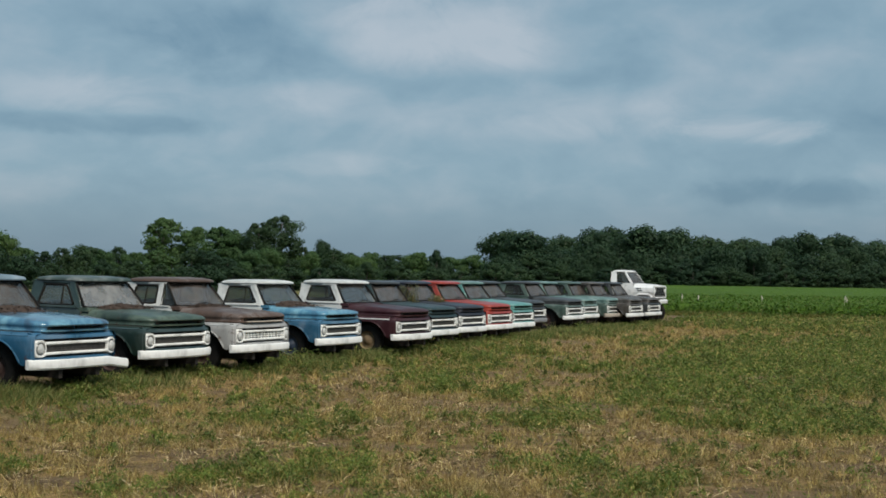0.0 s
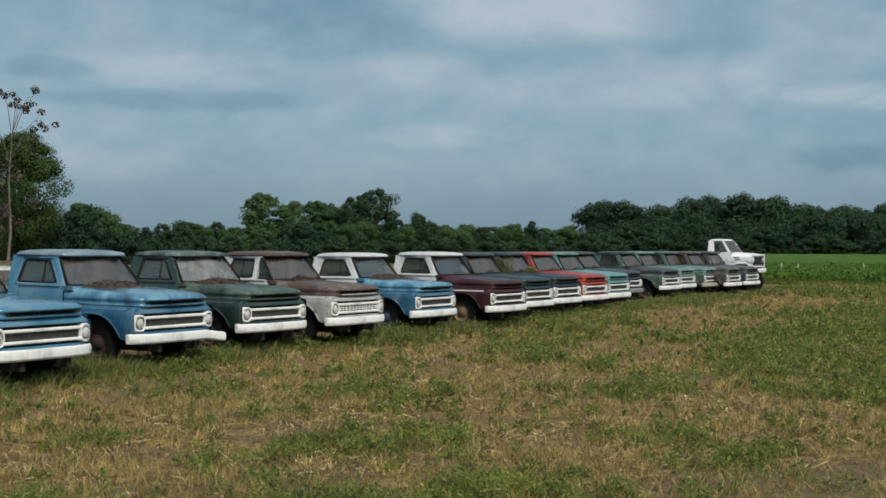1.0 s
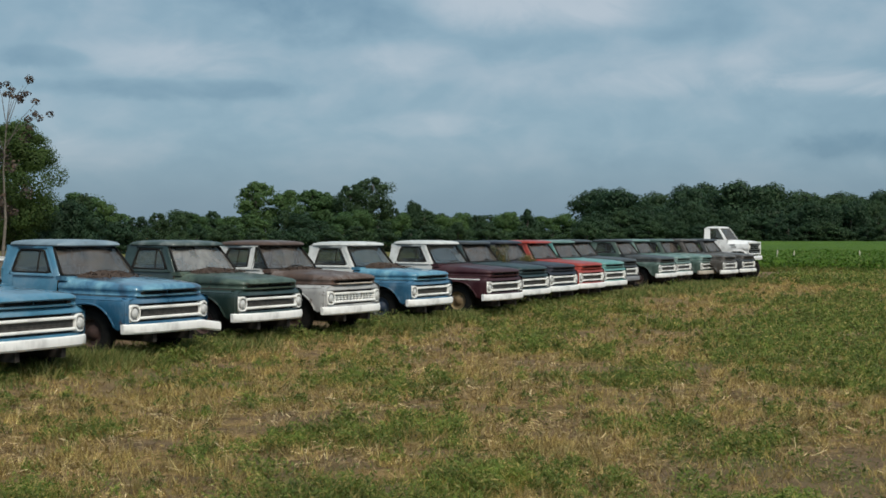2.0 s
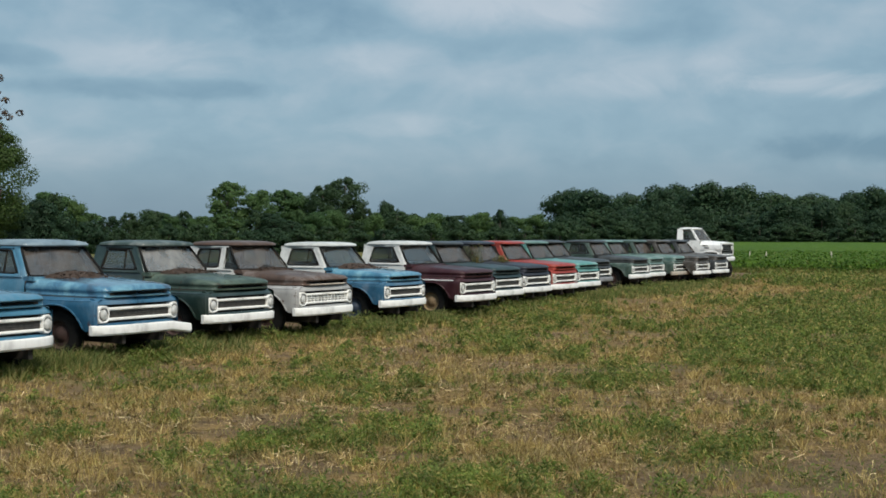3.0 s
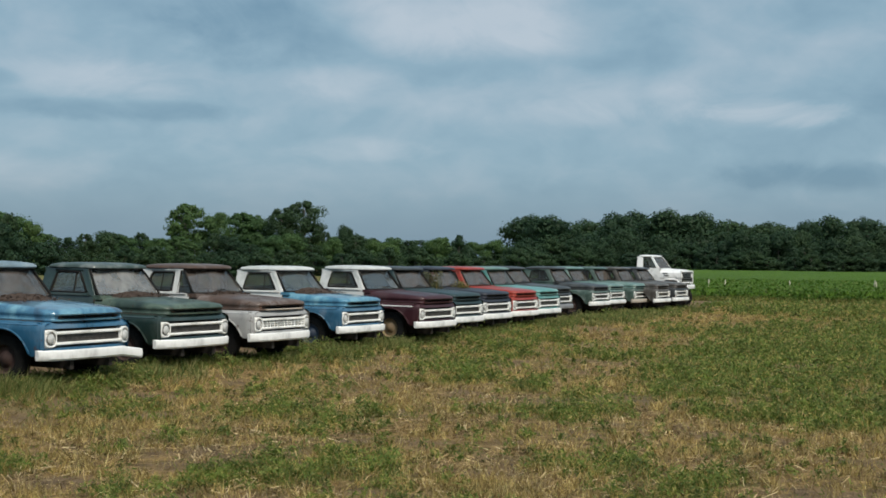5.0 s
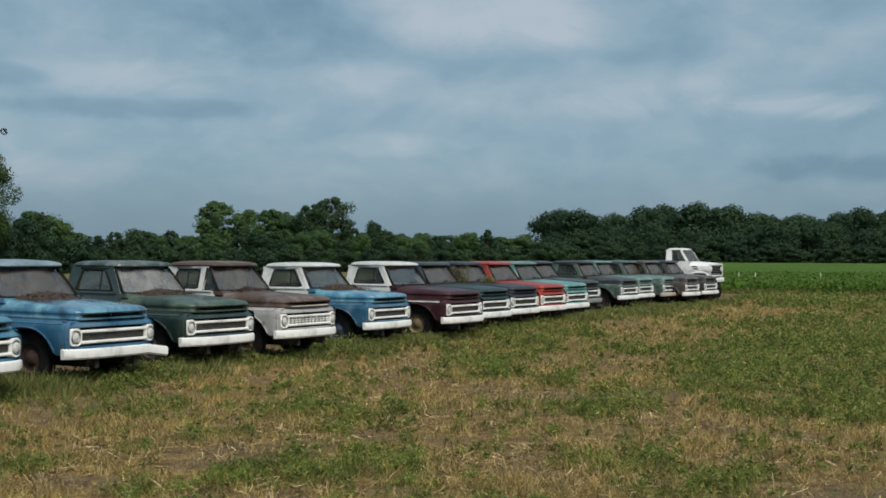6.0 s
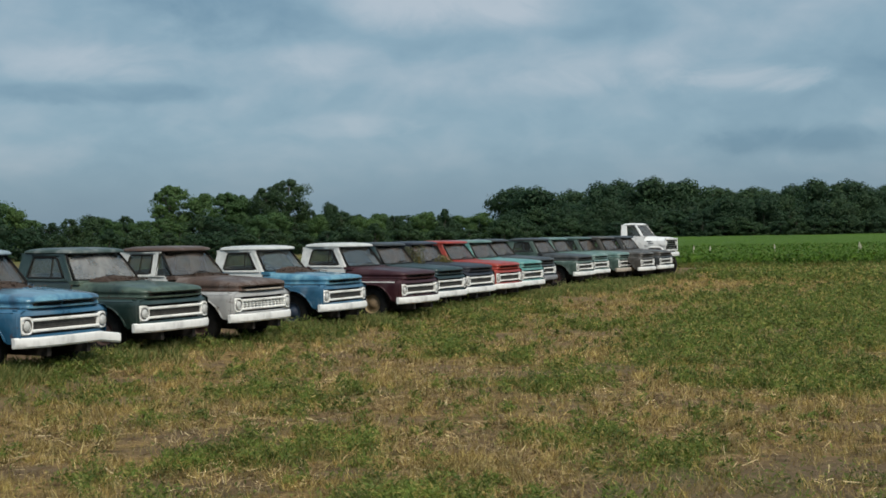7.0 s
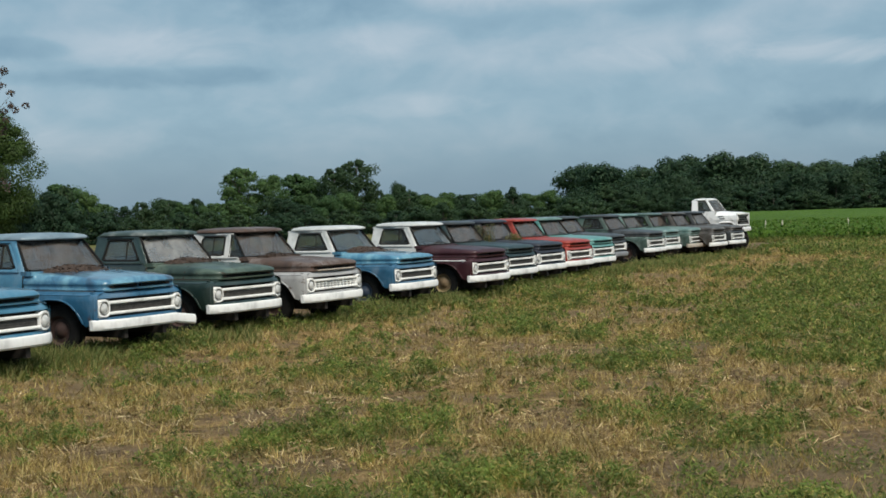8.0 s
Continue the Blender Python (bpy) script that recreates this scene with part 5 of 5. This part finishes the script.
# ---- old sedan half hidden behind the near trucks ----
def sedan(m):
    T = empty("sedan", m)
    tagged(T, "old grey sedan with a white roof behind the trucks", "car")
    body = paint("dull_grey_sedan", (0.20, 0.21, 0.21), 0.3, 0.4, 0.2, seed=22)
    bm = bmesh.new()
    rings = []
    for y, zt, w in ((0.0, 0.62, 0.62), (0.06, 0.84, 0.74), (0.5, 0.92, 0.80), (1.3, 0.98, 0.83), (2.4, 1.0, 0.84), (3.6, 0.96, 0.82), (4.3, 0.84, 0.76), (4.4, 0.62, 0.66)):
        rings.append([(-w, y, 0.34), (-w - 0.03, y, 0.6), (-w, y, zt - 0.06), (-w + 0.1, y, zt), (w - 0.1, y, zt), (w, y, zt - 0.06), (w + 0.03, y, 0.6), (w, y, 0.34)])
    loft(bm, rings, close=True, caps=True)
    part("body", bm, body, T)
    bm = bmesh.new()
    loft(bm, [[(-0.60 * k, y, z) for k in (1, 0.95, 0.5, 0, -0.5, -0.95, -1)] for y, z in ((1.62, 1.36), (1.7, 1.42), (2.3, 1.46), (2.9, 1.43), (3.05, 1.36))])
    bmesh.ops.solidify(bm, geom=bm.faces[:], thickness=0.05)
    part("roof", bm, M_WHITE, T)
    for s in (-1, 1):
        for yb, yt in ((1.22, 1.66), (2.35, 2.35), (3.4, 3.0)):
            bm = bmesh.new()
            hull8(bm, [(s * 0.70, yb - 0.04, 0.97), (s * 0.76, yb - 0.04, 0.97), (s * 0.76, yb + 0.06, 0.97), (s * 0.70, yb + 0.06, 0.97)],
                  [(s * 0.56, yt - 0.04, 1.38), (s * 0.61, yt - 0.04, 1.38), (s * 0.61, yt + 0.05, 1.38), (s * 0.56, yt + 0.05, 1.38)])
            part("roof_pillar", bm, body, T)
        bm = bmesh.new()
        rings = [[(s * 0.56 + r * math.cos(2 * math.pi * k / 16), y, 0.70 + r * math.sin(2 * math.pi * k / 16)) for k in range(16)] for r, y in ((0.12, 0.05), (0.11, -0.02), (0.08, -0.05), (0.01, -0.06))]
        loft(bm, rings, close=True)
        part("headlight", bm, M_LENS, T)
        for y in (0.75, 3.5):
            bm = bmesh.new()
            lathe_x(bm, s * 0.72, y, 0.32, [(-0.09, 0.2), (-0.08, 0.30), (-0.05, 0.33), (0.05, 0.33), (0.08, 0.30), (0.09, 0.2), (0.05, 0.15), (0.06, 0.01)], 20, side=s)
            part("wheel", bm, M_RUBBER, T)
    bm = bmesh.new()
    loft(bm, [[(x * 0.70, 1.22, 0.98), (x * 0.57, 1.66, 1.38)] for x in (-1, 0, 1)])
    bmesh.ops.solidify(bm, geom=bm.faces[:], thickness=0.005)
    g = part("windscreen", bm, M_GLASS, T)
    g.visible_shadow = False
    bm = bmesh.new()
    strip_x(bm, [(-0.12, 0.42), (-0.14, 0.50), (-0.10, 0.55), (-0.06, 0.42)], 0.84, 10, 0.12, 4)
    part("bumper", bm, M_STEEL, T)


sedan(pose(-11.6, 33.2, 0, 0, 0, 64))

# ---- grass, stubble, straw and weeds ----
M_GRASS = leafy("field_grass", [(0.0, (0.070, 0.105, 0.020)), (0.35, (0.125, 0.165, 0.030)), (0.65, (0.185, 0.200, 0.045)), (0.85, (0.30, 0.235, 0.075)), (1.0, (0.44, 0.31, 0.11))], through=0.3, patch=2.8, swing=0.5)
M_RANK = leafy("rank_olive_grass", [(0.0, (0.095, 0.125, 0.028)), (0.4, (0.165, 0.190, 0.046)), (0.75, (0.26, 0.24, 0.070)), (1.0, (0.42, 0.32, 0.12))], through=0.3)
M_STRAW = leafy("dry_stubble", [(0.0, (0.20, 0.118, 0.040)), (0.4, (0.38, 0.250, 0.084)), (0.8, (0.56, 0.395, 0.138)), (1.0, (0.72, 0.56, 0.26))], through=0.2, patch=2.8, swing=0.5)
M_CHAFF = leafy("bleached_straw", [(0.0, (0.085, 0.056, 0.030)), (0.45, (0.20, 0.142, 0.075)), (0.85, (0.38, 0.290, 0.165)), (1.0, (0.68, 0.58, 0.40))], through=0.1, patch=2.8, swing=0.45)
M_WEED = leafy("weed_leaves", [(0.0, (0.076, 0.118, 0.022)), (0.5, (0.130, 0.180, 0.036)), (0.80, (0.20, 0.235, 0.056)), (0.90, (0.30, 0.26, 0.09)), (1.0, (0.42, 0.33, 0.13))], through=0.3, patch=2.8, swing=0.5)


def spread(rs, n, y0=8.0, y1=74.0, p=1.45):
    y = y0 + (y1 - y0) * rs.uniform(0, 1, n) ** p
    x = y * rs.uniform(-0.45, 0.37, n) + rs.normal(size=n) * 0.3
    return x, y


def blades(rs, x, y, h, per, gap, lean, wid):
    """Thin pointed blades standing in tufts."""
    n = len(x)
    X = np.repeat(x, per) + rs.normal(size=n * per) * np.repeat(gap, per)
    Y = np.repeat(y, per) + rs.normal(size=n * per) * np.repeat(gap, per)
    H = np.repeat(h, per) * rs.uniform(0.45, 1.15, n * per)
    Wd = np.repeat(wid, per) * rs.uniform(0.6, 1.3, n * per)
    Z = ground_height(X, Y) * np.exp(-np.clip((np.hypot(X, Y - 20) - 30) / 40, 0, 50)) - 0.015
    a = rs.uniform(0, 2 * math.pi, n * per)
    dx, dy = np.cos(a) * Wd, np.sin(a) * Wd * 0.6
    lx, ly = rs.normal(size=n * per) * lean * H, rs.normal(size=n * per) * lean * H
    V = np.stack([np.stack([X - dx, Y - dy, Z], -1), np.stack([X + dx, Y + dy, Z], -1), np.stack([X + lx, Y + ly, Z + H], -1)], 1).reshape(-1, 3)
    return V, np.arange(3 * n * per).reshape(-1, 3)


def cover_of(x, y):
    """How thickly the low weeds stand: clumps with clear edges."""
    g = green_of(x, y) + 0.8 * (fbm(x, y * 0.8, 0.33, 91) - 0.5)
    return np.clip((g - 0.46) * 2.4, 0, 1) * (1 - 0.8 * soil_of(x, y))


def flat_height(x, y):
    return ground_height(x, y) * np.exp(-np.clip((np.hypot(x, y - 20) - 30) / 40, 0, 50))


def make_grass():
    rs = np.random.RandomState(77)
    # thin green grass, mostly inside the weed clumps
    x, y = spread(rs, 130000)
    c, s, r = cover_of(x, y), soil_of(x, y), row_side(x, y)
    keep = rs.uniform(0, 1, len(x)) < np.clip(0.16 + 0.7 * c, 0, 1) * (1 - 0.8 * s)
    x, y, c, r = x[keep], y[keep], c[keep], r[keep]
    near_row = np.exp(-((r + 0.5) / 0.6) ** 2)
    h = (0.04 + 0.14 * c * rs.uniform(0.4, 1.3, len(x))) * (1 - near_row) + near_row * rs.uniform(0.08, 0.22, len(x))
    V, F = blades(rs, x, y, h, 6, 0.02 + 0.0018 * y, 0.6, 0.0018 + 0.00026 * y)
    ob = new("grass", fast_mesh("grass", V, F, M_GRASS))
    tagged(ob, "short green field grass with taller tufts by the trucks", "grass", kind="stuff")
    # ranker growth along the bumpers and round the wheels
    n = 17000
    t = rs.uniform(0, 1, n) ** 1.15
    off = rs.normal(size=n) * 0.42 - 0.25
    d = (ROW_B - ROW_A).normalized()
    ln = (ROW_B - ROW_A).length
    x = ROW_A.x + d.x * t * ln + d.y * off
    y = ROW_A.y + d.y * t * ln - d.x * off
    clump = fbm(x, y, 0.8, 17)
    keep = clump > 0.50
    x, y, clump = x[keep], y[keep], clump[keep]
    h = rs.uniform(0.08, 0.22, len(x)) + 0.45 * np.clip(clump - 0.5, 0, 1)
    V, F = blades(rs, x, y, h, 6, 0.03 + 0.001 * y, 0.55, 0.004 + 0.00036 * y)
    ob = new("rank_grass", fast_mesh("rank_grass", V, F, M_RANK))
    tagged(ob, "ranker olive green grass along the truck bumpers", "grass", kind="stuff")
    # yellowing weeds along the edge of the bean field
    n = 5200
    x, y = rs.uniform(4, 46, n), 75.3 + np.abs(rs.normal(size=n)) * 0.5
    keep = fbm(x, y, 1.6, 37) > 0.42
    x, y = x[keep], y[keep]
    V, F = blades(rs, x, y, rs.uniform(0.10, 0.38, len(x)), 7, np.full(len(x), 0.12), 0.55, np.full(len(x), 0.028))
    ob = new("field_edge_weeds", fast_mesh("field_edge_weeds", V, F, M_RANK))
    tagged(ob, "yellowing weeds along the edge of the bean field", "weeds", kind="stuff")
    # dry stubble: short cut stalks in tufts
    x, y = spread(rs, 100000)
    g, c, s, r = green_of(x, y), cover_of(x, y), soil_of(x, y), row_side(x, y)
    tuft = fbm(x, y, 0.45, 71)
    want = np.clip((tuft - 0.36) * 4, 0.08, 1) * (1 - 0.5 * c) * (1 - 0.85 * s) * np.clip(1.35 - g, 0.2, 1)
    keep = (rs.uniform(0, 1, len(x)) < want) & (r > -0.6)
    x, y, tuft = x[keep], y[keep], tuft[keep]
    h = rs.uniform(0.03, 0.09, len(x)) + 0.12 * (tuft > 0.58) * rs.uniform(0.3, 1, len(x))
    V, F = blades(rs, x, y, h, 5, 0.025 + 0.0018 * y, 0.6, 0.0017 + 0.00024 * y)
    x, y = spread(rs, 22000, 8.0, 60.0, 1.4)
    c, s, r = cover_of(x, y), soil_of(x, y), row_side(x, y)
    keep = (rs.uniform(0, 1, len(x)) < np.clip((fbm(x, y, 1.3, 73) - 0.40) * 5, 0.06, 1) * (1 - 0.6 * c) * (1 - 0.8 * s)) & (r > -0.4)
    x, y = x[keep], y[keep]
    V2, F2 = blades(rs, x, y, rs.uniform(0.06, 0.17, len(x)), 13, 0.022 + 0.0012 * y, 0.5, 0.0019 + 0.00026 * y)
    V, F = np.concatenate([V, V2]), np.concatenate([F, F2 + len(V)])
    ob = new("stubble", fast_mesh("stubble", V, F, M_STRAW))
    tagged(ob, "dry straw-yellow stubble stalks", "stubble", kind="stuff")
    # straw lying about, some of it propped on the stubble
    x, y = spread(rs, 260000, 8.0, 40.0, 1.5)
    c, r = cover_of(x, y), row_side(x, y)
    drift = fbm(x, y * 0.7, 0.8, 83)
    keep = (rs.uniform(0, 1, len(x)) < np.clip((drift - 0.35) * 3, 0.08, 1) * (1 - 0.85 * c) * (1 - 0.45 * soil_of(x, y))) & (r > -0.3)
    x, y = x[keep], y[keep]
    n = len(x)
    a = rs.uniform(0, 2 * math.pi, n)
    ln = rs.uniform(0.012, 0.08, n) * rs.uniform(0.4, 1, n)
    w = (0.0006 + 0.00010 * y) * rs.uniform(0.6, 1.5, n)
    stout = (rs.uniform(0, 1, n) < 0.10) & (y < 18)
    ln, w = ln * (1 + 0.7 * stout), w * (1 + 0.9 * stout)
    z = flat_height(x, y) + rs.uniform(0.008, 0.045, n)
    tz = rs.normal(size=n) * 0.020
    ux, uy = np.cos(a), np.sin(a)
    P = np.stack([x, y, z], -1)
    U = np.stack([ux * ln, uy * ln, tz], -1)
    N = np.stack([-uy * w, ux * w, w * 0.6], -1)
    V = np.stack([P - U - N, P + U - N, P + U + N, P - U + N], 1).reshape(-1, 3)
    ob = new("loose_straw", fast_mesh("loose_straw", V, np.arange(4 * n).reshape(-1, 4), M_CHAFF))
    tagged(ob, "loose pale straw lying on the soil", "straw", kind="stuff")
    # low broad-leaved weeds: domed clumps of small leaves
    x, y = spread(rs, 440000, 8.0, 74.0, 1.5)
    c, r = cover_of(x, y), row_side(x, y)
    c = np.maximum(c, 0.45 * (np.abs(r + 0.1) < 0.5) * (fbm(x, y, 1.1, 61) > 0.48))
    keep = (rs.uniform(0, 1, len(x)) < 0.03 + 0.72 * c) & (r > -6)
    x, y, c = x[keep], y[keep], c[keep]
    px, py = spread(rs, 24000, 8.0, 66.0, 1.35)
    pc, pr = cover_of(px, py), row_side(px, py)
    keep = (rs.uniform(0, 1, len(px)) < 0.06 + 0.8 * pc) & (pr > -0.8) & (soil_of(px, py) < 0.75)
    px, py, pc = px[keep], py[keep], pc[keep]
    per = 46
    size = np.repeat(rs.uniform(0.05, 0.15, len(px)) * (0.7 + 0.5 * pc), per)
    q = rs.normal(size=(len(size), 2)) * 0.55
    plant_x, plant_y = np.repeat(px, per) + q[:, 0] * size, np.repeat(py, per) + q[:, 1] * size
    plant_h = size * 1.35 * np.exp(-(q ** 2).sum(1) * 0.9)
    n0 = len(x)
    x, y, c = np.concatenate([x, plant_x]), np.concatenate([y, plant_y]), np.concatenate([c, np.ones(len(size))])
    n = len(x)
    top = 0.03 + (0.06 + 0.12 * fbm(x, y, 0.5, 95) + 0.22 * np.clip((y - 19) / 9, 0, 1)) * c
    top[n0:] = 0.04 + plant_h
    z = flat_height(x, y) + top * rs.uniform(0.15, 1.0, n) ** 0.7
    up = rs.normal(size=(n, 3)) * 0.85 + np.array([0, -0.5, 0.45])
    a = np.cross(up, rs.normal(size=(n, 3)))
    a /= np.linalg.norm(a, axis=1)[:, None] + 1e-6
    b = np.cross(up, a)
    b /= np.linalg.norm(b, axis=1)[:, None] + 1e-6
    sz = (rs.uniform(0.013, 0.034, n) * (0.55 + 0.040 * y))[:, None]
    P = np.stack([x, y, z], -1)
    V = np.stack([P - a * sz, P - b * sz * 0.24, P + a * sz, P + b * sz * 0.24], 1).reshape(-1, 3)
    ob = new("weeds", fast_mesh("weeds", V, np.arange(4 * n).reshape(-1, 4), M_WEED))
    tagged(ob, "low broad-leaved green weeds in patches", "weeds", kind="stuff")


make_grass()


def tall_weed(x, y, h, seed, spreading=0.35):
    rs = np.random.RandomState(seed)
    T = empty("weed_plant", pose(x, y, 0))
    tagged(T, "tall yellow-green weed growing between two trucks", "weed", "tall weeds")
    bm = bmesh.new()
    cs, rd = [], []
    for k in range(7):
        a = rs.uniform(0, 6.28)
        q = rs.uniform(0.3, 1.0) * spreading
        top = (q * math.cos(a), q * math.sin(a), h * rs.uniform(0.75, 1.0))
        tube(bm, [(0.04 * math.cos(a), 0.04 * math.sin(a), -0.05), (top[0] * 0.5, top[1] * 0.5, top[2] * 0.55), top], [0.012, 0.009, 0.004], 5)
        for w in (0.55, 0.7, 0.85, 1.0):
            cs.append(np.array(top) * np.array([w, w, w]))
            rd.append(0.15)
    part("stem", bm, M_STRAW, T, smooth=60)
    V, F = leaf_cloud(rs, np.array(cs), np.array(rd), 90, 0.020)
    lf = new("leaves", fast_mesh("leaves", V, F, leafy("tall_weed_leaves", [(0.0, (0.07, 0.075, 0.025)), (0.6, (0.13, 0.125, 0.045)), (1.0, (0.22, 0.18, 0.08))])))
    lf.parent = T


tall_weed(-0.85, 36.9, 1.75, 1)
tall_weed(-0.15, 37.9, 1.55, 2, 0.25)
tall_weed(-6.0, 27.6, 1.7, 3, 0.3)
tall_weed(-5.0, 31.6, 1.7, 4, 0.3)


M_STALK = plain("bleached_stalk", (0.38, 0.35, 0.27), (0.60, 0.56, 0.45), 0.9)


def dry_stalk(x, y, h, seed):
    """A pale dead flower stalk standing above the bean plants."""
    rs = random.Random(seed)
    T = empty("dead_stalk", pose(x, y, 0, rs.uniform(-6, 6), rs.uniform(-6, 6), 0))
    tagged(T, "pale dead flower stalk above the bean plants", "weed", "dead stalks")
    bm = bmesh.new()
    tube(bm, [(0, 0, -0.02), (0.02, 0.0, h * 0.5), (0.0, 0.01, h)], [0.014, 0.012, 0.008], 6)
    part("stem", bm, M_STALK, T, smooth=60)
    bm = bmesh.new()
    tube(bm, [(0, 0.01, h - 0.01), (0.01, 0.01, h + 0.10), (0.0, 0.0, h + 0.26)], [0.035, 0.045, 0.012], 7)
    part("seed_head", bm, M_STALK, T, smooth=60)


for k, (sx, sy, sh) in enumerate(((13.3, 79.0, 0.95), (14.4, 80.0, 0.9), (22.2, 78.5, 1.0), (23.0, 80.5, 0.85), (18.6, 82.0, 0.9))):
    dry_stalk(sx, sy, sh, k)
